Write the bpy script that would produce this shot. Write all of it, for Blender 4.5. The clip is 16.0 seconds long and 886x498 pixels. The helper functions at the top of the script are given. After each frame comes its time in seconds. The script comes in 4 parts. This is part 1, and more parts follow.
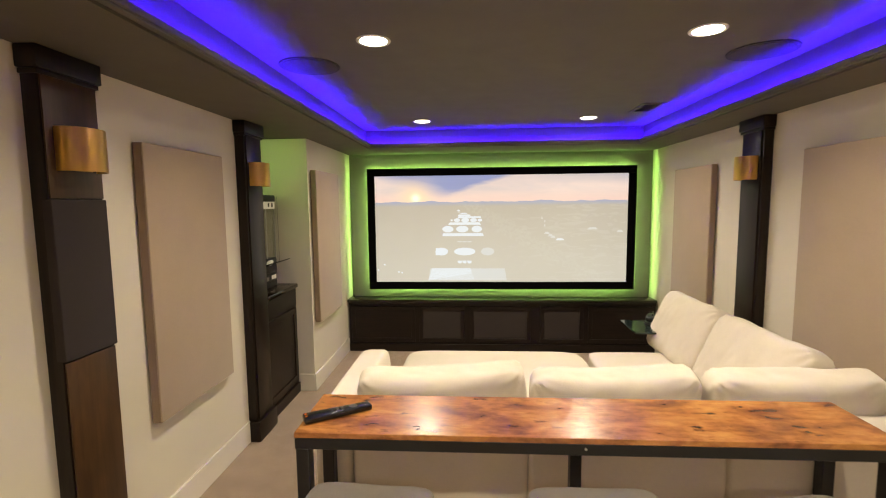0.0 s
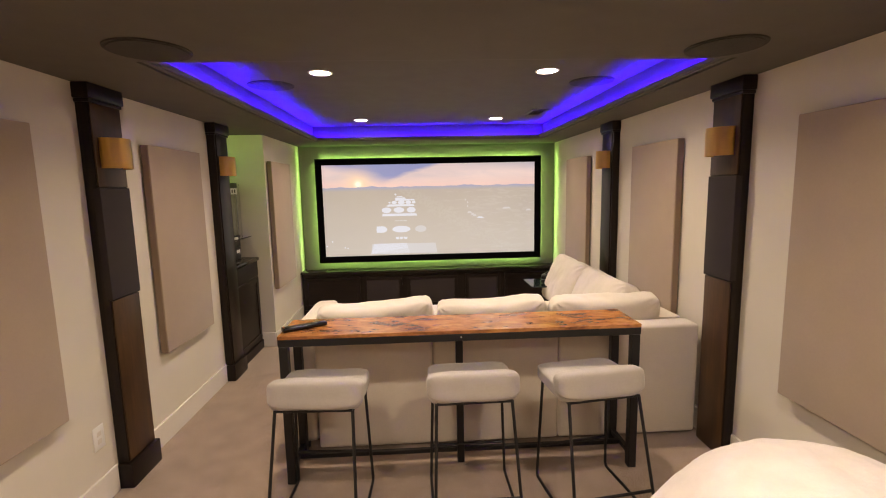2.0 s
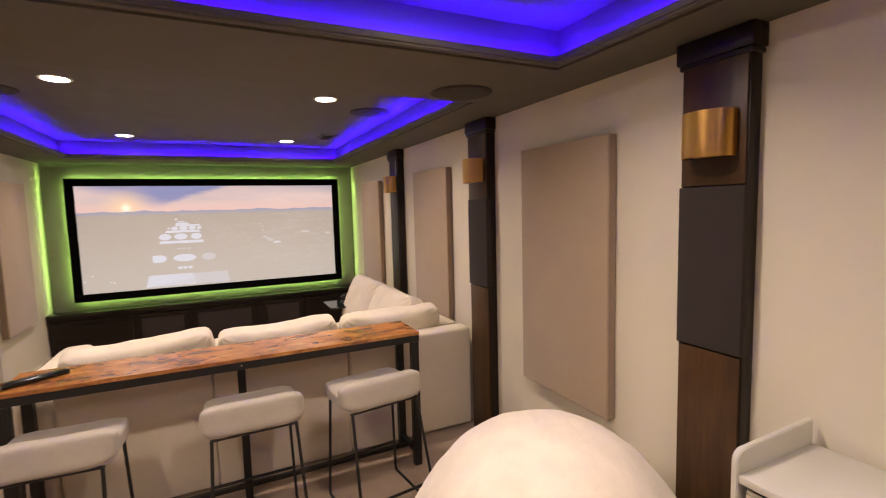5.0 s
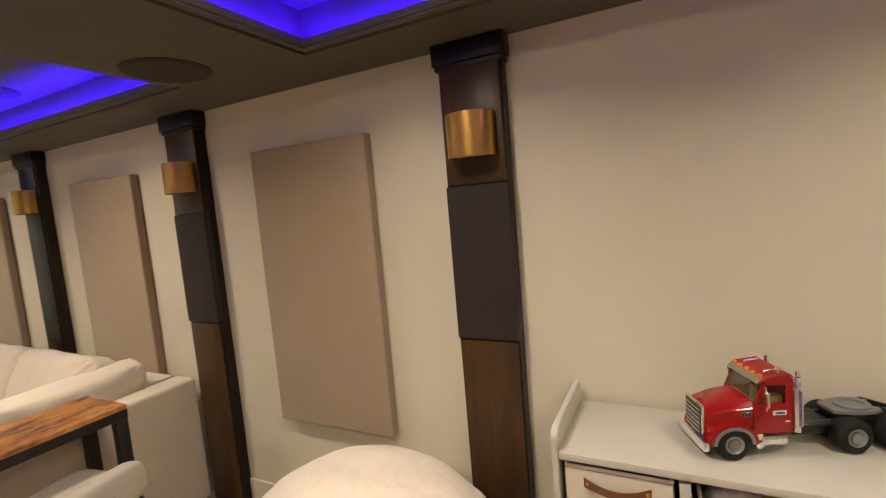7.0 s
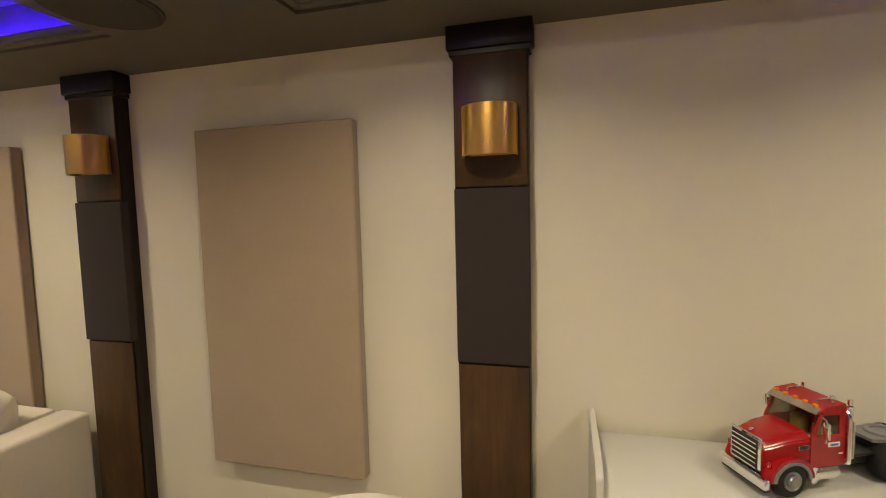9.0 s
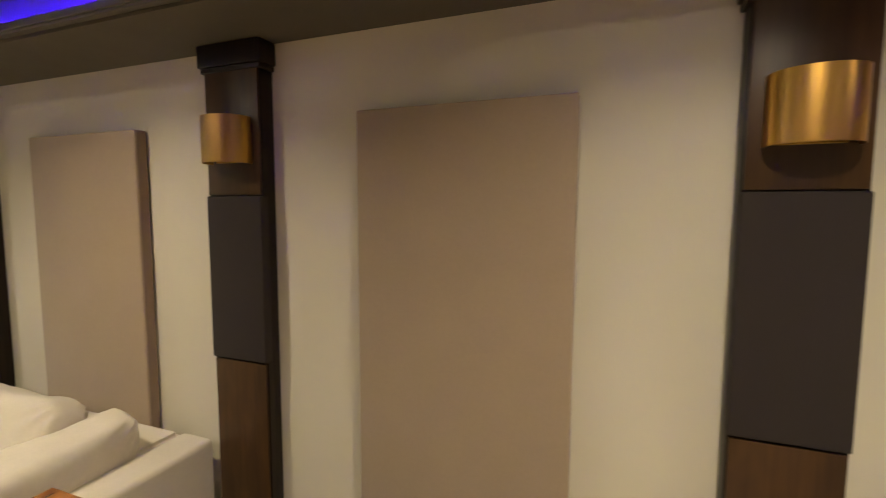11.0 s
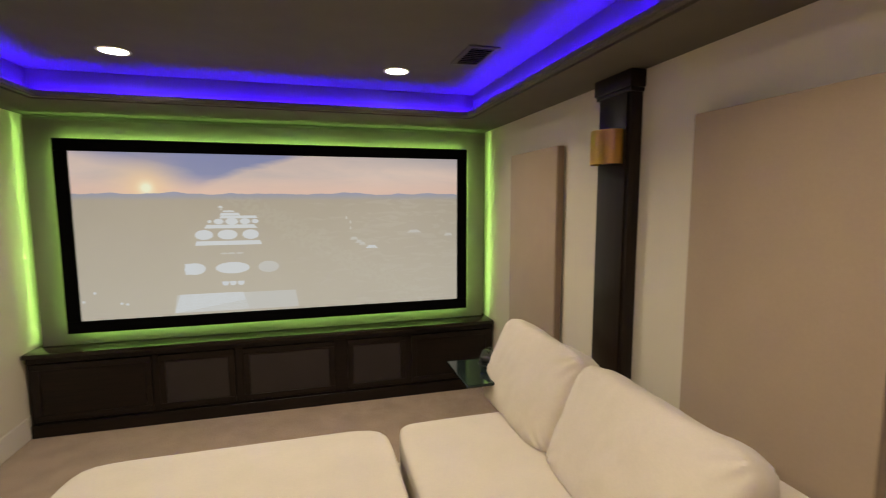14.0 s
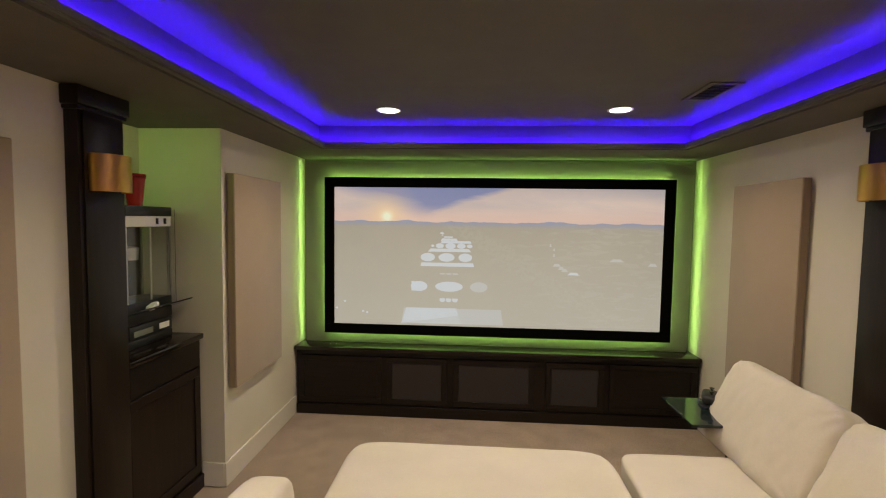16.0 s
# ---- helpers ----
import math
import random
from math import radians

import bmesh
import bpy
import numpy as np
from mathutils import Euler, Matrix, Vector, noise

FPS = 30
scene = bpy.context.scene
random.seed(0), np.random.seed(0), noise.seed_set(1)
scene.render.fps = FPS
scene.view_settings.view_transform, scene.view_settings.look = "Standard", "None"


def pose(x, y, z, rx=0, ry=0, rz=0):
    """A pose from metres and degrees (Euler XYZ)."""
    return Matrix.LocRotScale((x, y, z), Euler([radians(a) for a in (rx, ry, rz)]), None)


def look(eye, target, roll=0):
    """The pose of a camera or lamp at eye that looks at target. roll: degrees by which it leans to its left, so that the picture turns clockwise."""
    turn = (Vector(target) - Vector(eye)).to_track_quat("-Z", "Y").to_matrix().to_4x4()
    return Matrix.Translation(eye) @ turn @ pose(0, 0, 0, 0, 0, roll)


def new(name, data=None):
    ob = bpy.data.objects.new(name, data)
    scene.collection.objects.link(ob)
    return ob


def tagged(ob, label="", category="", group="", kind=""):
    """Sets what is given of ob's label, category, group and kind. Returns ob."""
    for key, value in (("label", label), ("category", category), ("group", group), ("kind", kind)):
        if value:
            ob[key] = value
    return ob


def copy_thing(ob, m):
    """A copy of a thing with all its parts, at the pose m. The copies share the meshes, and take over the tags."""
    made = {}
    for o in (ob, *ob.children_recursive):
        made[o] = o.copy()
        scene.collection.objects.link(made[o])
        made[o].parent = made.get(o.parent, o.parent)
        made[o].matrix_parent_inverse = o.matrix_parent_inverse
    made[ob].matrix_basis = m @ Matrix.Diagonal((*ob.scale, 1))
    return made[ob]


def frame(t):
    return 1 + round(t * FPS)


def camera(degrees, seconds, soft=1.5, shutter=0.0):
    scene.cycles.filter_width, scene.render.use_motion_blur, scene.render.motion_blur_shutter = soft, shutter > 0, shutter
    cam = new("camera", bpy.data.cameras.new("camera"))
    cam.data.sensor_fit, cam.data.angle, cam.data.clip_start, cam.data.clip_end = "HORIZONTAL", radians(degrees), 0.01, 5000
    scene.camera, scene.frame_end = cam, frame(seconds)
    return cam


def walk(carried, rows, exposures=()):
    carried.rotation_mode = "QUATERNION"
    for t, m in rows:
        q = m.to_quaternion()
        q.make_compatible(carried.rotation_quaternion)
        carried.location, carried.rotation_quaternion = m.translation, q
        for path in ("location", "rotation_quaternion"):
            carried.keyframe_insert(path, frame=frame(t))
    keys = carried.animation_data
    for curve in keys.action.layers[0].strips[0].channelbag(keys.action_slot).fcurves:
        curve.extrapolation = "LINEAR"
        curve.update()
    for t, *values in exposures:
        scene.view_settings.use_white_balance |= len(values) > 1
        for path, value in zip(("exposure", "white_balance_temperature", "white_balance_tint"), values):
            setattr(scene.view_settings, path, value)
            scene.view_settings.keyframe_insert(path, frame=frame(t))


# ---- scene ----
cam = camera(87.7, 16.0, soft=1.05, shutter=0.25)
PATH = [
    (0, (2.647, 2.428, 1.728), (2.522, 4.414, 1.533), -0.6),
    (0.5, (2.725, 2.172, 1.727), (2.688, 4.157, 1.49), -2.1),
    (1, (2.687, 1.859, 1.726), (2.811, 3.844, 1.52), -1.9),
    (1.5, (2.728, 1.632, 1.734), (2.86, 3.613, 1.499), -2.4),
    (2, (2.829, 1.414, 1.722), (2.924, 3.395, 1.459), -1.2),
    (2.5, (2.847, 1.268, 1.717), (2.947, 3.253, 1.496), -2.4),
    (3, (2.734, 1.132, 1.726), (2.93, 3.113, 1.539), -3.5),
    (3.2, (2.69, 1.072, 1.72), (2.947, 3.047, 1.53), -2.8),
    (5.3, (3.019, 1.314, 1.703), (4.023, 3.031, 1.493), -3.0),
    (5.5, (3.021, 1.363, 1.688), (4.137, 3.004, 1.442), -4.0),
    (6, (2.981, 1.485, 1.674), (4.452, 2.821, 1.441), -4.8),
    (6.5, (2.937, 1.604, 1.675), (4.593, 2.699, 1.436), -6.1),
    (7, (2.967, 1.703, 1.699), (4.741, 2.606, 1.501), -4.9),
    (7.5, (3.038, 1.809, 1.648), (4.899, 2.525, 1.494), -4.9),
    (8, (3.025, 1.904, 1.646), (4.909, 2.553, 1.471), -2.9),
    (8.2, (2.999, 1.961, 1.649), (4.918, 2.499, 1.489), -2.2),
    (10.5, (3.31, 2.584, 1.721), (5.234, 3.108, 1.565), -0.4),
    (11, (3.336, 2.829, 1.716), (5.196, 3.544, 1.541), 0.2),
    (11.5, (3.303, 3.119, 1.727), (5.094, 3.994, 1.564), -0.8),
    (12, (3.36, 3.302, 1.703), (5.1, 4.264, 1.487), 0.0),
    (12.5, (3.413, 3.52, 1.677), (4.958, 4.764, 1.422), -0.5),
    (13, (3.392, 3.755, 1.676), (4.548, 5.361, 1.38), -0.5),
    (13.5, (3.321, 3.865, 1.69), (4.178, 5.65, 1.408), -0.2),
    (14, (3.214, 3.902, 1.7), (3.743, 5.819, 1.488), -0.1),
    (14.5, (3.087, 3.903, 1.714), (3.327, 5.878, 1.511), 0.4),
    (15, (2.993, 3.854, 1.725), (3.084, 5.844, 1.542), -0.0),
    (15.5, (2.884, 3.784, 1.747), (2.835, 5.778, 1.609), 0.3),
    (16, (2.779, 3.713, 1.756), (2.647, 5.705, 1.636), 0.8),
]
EXPOSURES = [(0, 0.42, 6500, 2), (1, 0.34, 6500, 6), (2, 0.26, 6500, 13), (3.2, 0.16, 6500, 17), (5.5, 0.12, 6500, 17), (7, 0.03, 6550, 5), (8, 0.06, 6700, -1), (10.5, -0.16, 6750, -3), (11.2, -0.04, 6700, -3), (12, 0.1, 6600, -1), (13, 0.08, 6500, 2), (14, -0.18, 6500, 3), (15, -0.24, 6500, 3), (16, -0.2, 6500, 3)]
walk(cam, [(t, look(eye, target, roll)) for t, eye, target, roll in PATH], EXPOSURES)

# ---- light and exposure ----
world = bpy.data.worlds.new("world")
scene.world = world
world.use_nodes = True
world.node_tree.nodes["Background"].inputs["Color"].default_value = (0.02, 0.018, 0.016, 1)
world.node_tree.nodes["Background"].inputs["Strength"].default_value = 0.05
LAMP_WATTS, LAMP_COLOUR = 14.0, (1.0, 0.83, 0.63)
GLOW_BACK, GLOW_RIM, GLOW_COVE, GLOW_ALCOVE = 44.0, 9.5, 300.0, 75.0
BACK_COLOUR, COVE_COLOUR = (0.53, 1.0, 0.21), (0.036, 0.0015, 1.0)


# ---- materials ----
def material(name):
    m = bpy.data.materials.new(name)
    m.use_nodes = True
    nt = m.node_tree
    return m, nt, nt.nodes["Principled BSDF"]


def mix_colour(nt, fac, a, b, blend="MIX"):
    n = nt.nodes.new("ShaderNodeMix")
    n.data_type, n.blend_type = "RGBA", blend
    for sock, v in ((n.inputs[0], fac), (n.inputs[6], a), (n.inputs[7], b)):
        if isinstance(v, bpy.types.NodeSocket):
            nt.links.new(v, sock)
        else:
            sock.default_value = (*v, 1) if isinstance(v, tuple) else v
    return n.outputs[2]


def noise_out(nt, scale, detail=3.0, rough=0.55, stretch=(1, 1, 1), distortion=0.0):
    tc = nt.nodes.new("ShaderNodeTexCoord")
    mp = nt.nodes.new("ShaderNodeMapping")
    mp.inputs["Scale"].default_value = stretch
    n = nt.nodes.new("ShaderNodeTexNoise")
    for key, v in (("Scale", scale), ("Detail", detail), ("Roughness", rough), ("Distortion", distortion)):
        n.inputs[key].default_value = v
    nt.links.new(tc.outputs["Object"], mp.inputs[0])
    nt.links.new(mp.outputs[0], n.inputs["Vector"])
    return n.outputs[0]


def ramp(nt, fac, stops):
    n = nt.nodes.new("ShaderNodeValToRGB")
    els = n.color_ramp.elements
    while len(els) < len(stops):
        els.new(0.5)
    for e, (pos, col) in zip(els, stops):
        e.position, e.color = pos, (*col, 1)
    nt.links.new(fac, n.inputs[0])
    return n.outputs[0]


def add_bump(nt, bsdf, height, strength, distance):
    b = nt.nodes.new("ShaderNodeBump")
    b.inputs["Strength"].default_value, b.inputs["Distance"].default_value = strength, distance
    nt.links.new(height, b.inputs["Height"])
    nt.links.new(b.outputs[0], bsdf.inputs["Normal"])


def surface(name, colour, rough=0.6, metal=0.0, vary=0.1, scale=3.0, fine=120.0, bump=0.15, depth=0.002, sheen=0.0, stretch=(1, 1, 1), spec=0.5):
    """A plain surface with soft blotches, a fine grain and a little relief."""
    m, nt, b = material(name)
    dark = tuple(c * (1 - vary) for c in colour)
    light = tuple(min(1, c * (1 + vary)) for c in colour)
    large = ramp(nt, noise_out(nt, scale, 4, stretch=stretch), [(0.3, dark), (0.7, light)])
    small = noise_out(nt, fine, 3, stretch=stretch)
    col = mix_colour(nt, 0.35 * min(1, vary * 6), large, ramp(nt, small, [(0.35, dark), (0.65, light)]))
    nt.links.new(col, b.inputs["Base Color"])
    rg = nt.nodes.new("ShaderNodeMapRange")
    rg.inputs["To Min"].default_value, rg.inputs["To Max"].default_value = max(0.03, rough - 0.07), min(1, rough + 0.07)
    nt.links.new(noise_out(nt, scale * 3, 3), rg.inputs["Value"])
    nt.links.new(rg.outputs[0], b.inputs["Roughness"])
    b.inputs["Metallic"].default_value = metal
    b.inputs["Specular IOR Level"].default_value = spec
    if sheen:
        b.inputs["Sheen Weight"].default_value = sheen
        b.inputs["Sheen Roughness"].default_value = 0.5
    add_bump(nt, b, small, bump, depth)
    return m


def grained(name, dark, light, rough, across, along="z", scale=1.0, spec=0.3):
    """Wood: long streaks along one axis, with broad bands of tone."""
    m, nt, b = material(name)
    st = {"x": (0.06, 1, 1), "y": (1, 0.06, 1), "z": (1, 1, 0.05)}[along]
    streak = noise_out(nt, across, 6, 0.65, st, 0.4)
    band = noise_out(nt, 5 * scale, 3, 0.5, tuple(max(0.25, s) for s in st))
    mid = tuple((a + c) / 2 for a, c in zip(dark, light))
    col = mix_colour(nt, band, ramp(nt, streak, [(0.35, dark), (0.5, mid), (0.68, light)]), dark)
    nt.links.new(col, b.inputs["Base Color"])
    b.inputs["Roughness"].default_value = rough
    b.inputs["Specular IOR Level"].default_value = spec
    add_bump(nt, b, streak, 0.12, 0.001)
    return m


def cloudy(name, dark, light, rough):
    """Hand-rubbed wood: faint upright grain under amber clouds of stain."""
    m, nt, b = material(name)
    cloud = noise_out(nt, 7, 3, 0.5, (1, 1, 0.35), 0.2)
    streak = noise_out(nt, 40, 5, 0.6, (1, 1, 0.06), 0.3)
    mid = tuple(0.6 * a + 0.4 * c for a, c in zip(dark, light))
    base = ramp(nt, cloud, [(0.34, dark), (0.50, mid), (0.66, light)])
    grain = ramp(nt, streak, [(0.34, (0.55, 0.5, 0.45)), (0.6, (1, 1, 1))])
    nt.links.new(mix_colour(nt, 0.6, base, grain, "MULTIPLY"), b.inputs["Base Color"])
    b.inputs["Roughness"].default_value = rough
    b.inputs["Specular IOR Level"].default_value = 0.38
    add_bump(nt, b, streak, 0.08, 0.0008)
    return m


def burl(name):
    """Rustic brown board: cloudy honey with purple-brown blotches and short dark flecks."""
    m, nt, b = material(name)
    warp = noise_out(nt, 8.5, 5, 0.58, (0.6, 1.15, 1), 0.35)
    fine = noise_out(nt, 34, 4, 0.65, (0.4, 1.4, 1), 0.3)
    base = ramp(nt, warp, [(0.27, (0.12, 0.040, 0.020)), (0.38, (0.25, 0.088, 0.028)), (0.52, (0.42, 0.165, 0.042)), (0.68, (0.56, 0.255, 0.068))])
    grain = ramp(nt, fine, [(0.34, (0.45, 0.36, 0.30)), (0.55, (1.0, 1.0, 1.0))])
    col = mix_colour(nt, 0.55, base, grain, "MULTIPLY")
    spots = ramp(nt, noise_out(nt, 21, 2, 0.5, (0.5, 1.4, 1), 0.3), [(0.27, (0.12, 0.05, 0.04)), (0.35, (1, 1, 1))])
    nt.links.new(mix_colour(nt, 0.8, col, spots, "MULTIPLY"), b.inputs["Base Color"])
    b.inputs["Roughness"].default_value = 0.27
    b.inputs["Coat Weight"].default_value, b.inputs["Coat Roughness"].default_value = 0.35, 0.22
    add_bump(nt, b, fine, 0.02, 0.0006)
    return m


def glow(name, colour, strength):
    m, nt, b = material(name)
    b.inputs["Base Color"].default_value = (*(c * 0.1 for c in colour), 1)
    b.inputs["Emission Color"].default_value = (*colour, 1)
    b.inputs["Emission Strength"].default_value = strength
    return m


def woven(name, colour, vary, scale, bump, rough=0.95, sheen=0.3):
    """Cloth: crossed threads as relief and slight tone, over soft blotches."""
    m, nt, b = material(name)
    height = mix_colour(nt, 0.5, noise_out(nt, scale, 3, 0.6, (0.25, 1.0, 1.0)), noise_out(nt, scale, 3, 0.6, (1.0, 0.3, 0.3)))
    dark, light = tuple(c * (1 - vary) for c in colour), tuple(min(1, c * (1 + vary)) for c in colour)
    blot = ramp(nt, noise_out(nt, 4, 4), [(0.3, dark), (0.7, light)])
    nt.links.new(mix_colour(nt, 0.5, blot, ramp(nt, height, [(0.3, (0.86, 0.86, 0.86)), (0.7, (1, 1, 1))]), "MULTIPLY"), b.inputs["Base Color"])
    b.inputs["Roughness"].default_value = rough
    b.inputs["Sheen Weight"].default_value = sheen
    b.inputs["Specular IOR Level"].default_value = 0.25
    mix = mix_colour(nt, 0.5, height, noise_out(nt, 300, 3))
    add_bump(nt, b, mix, bump, 0.0015)
    return m


WALL = surface("wall_paint", (0.66, 0.605, 0.495), 0.75, vary=0.03, scale=1.5, fine=220, bump=0.12, depth=0.001)
TRIM = surface("trim_paint", (0.70, 0.65, 0.57), 0.45, vary=0.03, fine=60, bump=0.04)
CEIL = surface("ceiling_paint", (0.100, 0.087, 0.068), 0.72, vary=0.05, scale=2, fine=75, bump=0.30, depth=0.0016)
CROWN = surface("crown_paint", (0.098, 0.084, 0.066), 0.62, vary=0.05, fine=60, bump=0.05)
SCREENWALL = surface("screen_wall_paint", (0.15, 0.135, 0.112), 0.62, vary=0.05, fine=200, bump=0.15, depth=0.001)
CARPET = surface("carpet", (0.335, 0.237, 0.170), 1.0, vary=0.22, scale=6, fine=260, bump=0.9, depth=0.006, sheen=0.3)
PANEL = woven("panel_cloth", (0.385, 0.293, 0.208), 0.03, 260, 0.25)
# the panel cloth again, darkened to paint shade onto the panel sides
PANELSHADE = woven("panel_cloth_shaded", (0.29, 0.208, 0.147), 0.05, 260, 0.25)
SOFA = woven("sofa_cloth", (0.66, 0.585, 0.485), 0.035, 190, 0.35)
STOOLCLOTH = woven("stool_cloth", (0.42, 0.378, 0.322), 0.07, 150, 0.8)
ESPRESSO = grained("espresso_wood", (0.006, 0.0033, 0.0022), (0.024, 0.012, 0.006), 0.36, 45)
POLISHED = grained("polished_espresso_top", (0.006, 0.0038, 0.003), (0.020, 0.011, 0.0065), 0.16, 60, "x", spec=0.5)
WALNUT = cloudy("walnut_panel", (0.040, 0.0195, 0.0080), (0.084, 0.040, 0.0130), 0.40)
ESPRESSO_X = grained("espresso_wood_across", (0.006, 0.0038, 0.003), (0.020, 0.011, 0.0065), 0.38, 60, "x")
GRILLE = woven("speaker_cloth", (0.036, 0.028, 0.026), 0.06, 330, 0.3, sheen=0.05)
CEILGRILLE = surface("ceiling_grille", (0.042, 0.036, 0.029), 0.8, vary=0.1, scale=30, fine=600, bump=0.5)
BRASS = surface("brushed_brass", (0.70, 0.41, 0.095), 0.30, 1.0, vary=0.08, scale=3, fine=140, bump=0.06, depth=0.0006, stretch=(1, 1, 0.05))
BLACK = surface("black_metal", (0.014, 0.013, 0.013), 0.42, 0.3, vary=0.15, fine=90, bump=0.06)
VELVET = surface("black_velvet", (0.002, 0.002, 0.002), 0.95, vary=0.1, bump=0.1, spec=0.05)
PLASTIC = surface("black_plastic", (0.012, 0.012, 0.013), 0.35, vary=0.1, fine=100, bump=0.03)
BURL = burl("rustic_board")
FUR = surface("plush", (0.75, 0.66, 0.575), 1.0, vary=0.07, scale=9, fine=170, bump=0.45, depth=0.004, sheen=0.4)
GREYPAINT = surface("grey_cabinet_paint", (0.53, 0.51, 0.46), 0.45, vary=0.03, fine=60, bump=0.04)
FELT = woven("grey_felt", (0.33, 0.31, 0.285), 0.06, 160, 0.5)
CANVAS = woven("bin_canvas", (0.66, 0.60, 0.51), 0.05, 160, 0.5)
LEATHER = surface("brown_leather", (0.15, 0.058, 0.026), 0.45, vary=0.2, scale=20, fine=200, bump=0.3)
RED = surface("red_plastic", (0.31, 0.008, 0.011), 0.14, vary=0.05, fine=60, bump=0.02)
CHROME = surface("chrome", (0.88, 0.88, 0.88), 0.06, 1.0, vary=0.03, bump=0.02)
RUBBER = surface("tyre_rubber", (0.0065, 0.0063, 0.0062), 0.85, vary=0.15, fine=80, bump=0.2)
GREYPLASTIC = surface("grey_plastic", (0.18, 0.18, 0.185), 0.45, vary=0.06, bump=0.04)
RIMPLASTIC = surface("rim_plastic", (0.30, 0.30, 0.31), 0.33, 0.75, vary=0.06, bump=0.04)
TANPLASTIC = surface("tan_plastic", (0.36, 0.235, 0.095), 0.5, vary=0.06, bump=0.04)
AMBER = surface("amber_plastic", (0.8, 0.22, 0.02), 0.25, vary=0.05, bump=0.02)
GLOSSBLACK = surface("glossy_black_plastic", (0.008, 0.008, 0.008), 0.18, vary=0.1, fine=100, bump=0.02)
BUTTON = surface("dark_rubber_button", (0.028, 0.028, 0.030), 0.55, vary=0.1, bump=0.02)
WHITE = surface("white_plastic", (0.78, 0.76, 0.72), 0.4, vary=0.03, bump=0.02)
STEEL = surface("brushed_steel", (0.55, 0.54, 0.52), 0.3, 1.0, vary=0.06, fine=90, bump=0.05)
BLUEPLASTIC = surface("blue_plastic", (0.03, 0.05, 0.35), 0.3, vary=0.05, bump=0.02)
YELLOW = surface("yellow_board", (0.6, 0.4, 0.06), 0.5, vary=0.08, bump=0.03)
LED_BACK = glow("led_strip_green", BACK_COLOUR, GLOW_BACK)
LED_RIM = glow("led_strip_rim", BACK_COLOUR, GLOW_RIM)
LED_ALCOVE = glow("led_strip_alcove", BACK_COLOUR, GLOW_ALCOVE)
LED_COVE = glow("led_strip_blue", COVE_COLOUR, GLOW_COVE)
LENS = glow("lamp_lens", (1.0, 0.84, 0.65), 75.0)


def clear_glass(name, tint, rough=0.03):
    m, nt, b = material(name)
    b.inputs["Base Color"].default_value = (*tint, 1)
    b.inputs["Transmission Weight"].default_value = 1.0
    b.inputs["Roughness"].default_value = rough
    b.inputs["IOR"].default_value = 1.45
    return m


GLASS = clear_glass("clear_acrylic", (0.9, 0.92, 0.92))
TINTED = clear_glass("tinted_acrylic", (0.50, 0.46, 0.40))
SMOKED = surface("smoked_glass", (0.012, 0.018, 0.018), 0.06, vary=0.05, bump=0.0)


# ---- mesh helpers ----
def box(bm, x0, x1, y0, y1, z0, z1, bevel=0.0, seg=2):
    vs = [bm.verts.new((x, y, z)) for z in (z0, z1) for y in (y0, y1) for x in (x0, x1)]
    fs = [bm.faces.new([vs[i] for i in q]) for q in ((0, 2, 3, 1), (4, 5, 7, 6), (0, 1, 5, 4), (2, 6, 7, 3), (0, 4, 6, 2), (1, 3, 7, 5))]
    if bevel:
        edges = list({e for f in fs for e in f.edges})
        bmesh.ops.bevel(bm, geom=edges, offset=bevel, segments=seg, affect="EDGES", profile=0.5)
    return bm


def cube(x0, x1, y0, y1, z0, z1, bevel=0.0, seg=2):
    return box(bmesh.new(), x0, x1, y0, y1, z0, z1, bevel, seg)


def prism(bm, outline, axis, a, b):
    """An outline in two axes, drawn out along the third from a to b."""
    def at(p, d):
        u, v = p
        return {"x": (d, u, v), "y": (u, d, v), "z": (u, v, d)}[axis]
    lo = [bm.verts.new(at(p, a)) for p in outline]
    hi = [bm.verts.new(at(p, b)) for p in outline]
    n = len(outline)
    bm.faces.new(lo)
    bm.faces.new(hi[::-1])
    for i in range(n):
        bm.faces.new((lo[i], hi[i], hi[(i + 1) % n], lo[(i + 1) % n]))
    bmesh.ops.recalc_face_normals(bm, faces=bm.faces[:])
    return bm


def lathe(bm, profile, seg=32, m=Matrix()):
    """Turns (radius, height) pairs about z."""
    rings = []
    for r, z in profile:
        rings.append([bm.verts.new(m @ Vector((r * math.cos(2 * math.pi * i / seg), r * math.sin(2 * math.pi * i / seg), z))) for i in range(seg)])
    for a, b in zip(rings, rings[1:]):
        for i in range(seg):
            j = (i + 1) % seg
            bm.faces.new((a[i], a[j], b[j], b[i]))
    bm.faces.new(rings[0][::-1])
    bm.faces.new(rings[-1])
    return bm


def tube(bm, pts, r, seg=10):
    """A round bar along a line of points."""
    pts = [Vector(p) for p in pts]
    rings, n = [], len(pts)
    side = None
    for i, p in enumerate(pts):
        d = (pts[min(i + 1, n - 1)] - pts[max(i - 1, 0)]).normalized()
        if side is None:
            side = d.orthogonal().normalized()
        side = (side - d * side.dot(d)).normalized()
        up = d.cross(side)
        rings.append([bm.verts.new(p + r * (math.cos(2 * math.pi * k / seg) * side + math.sin(2 * math.pi * k / seg) * up)) for k in range(seg)])
    for a, b in zip(rings, rings[1:]):
        for k in range(seg):
            bm.faces.new((a[k], a[(k + 1) % seg], b[(k + 1) % seg], b[k]))
    bm.faces.new(rings[0][::-1])
    bm.faces.new(rings[-1])
    return bm


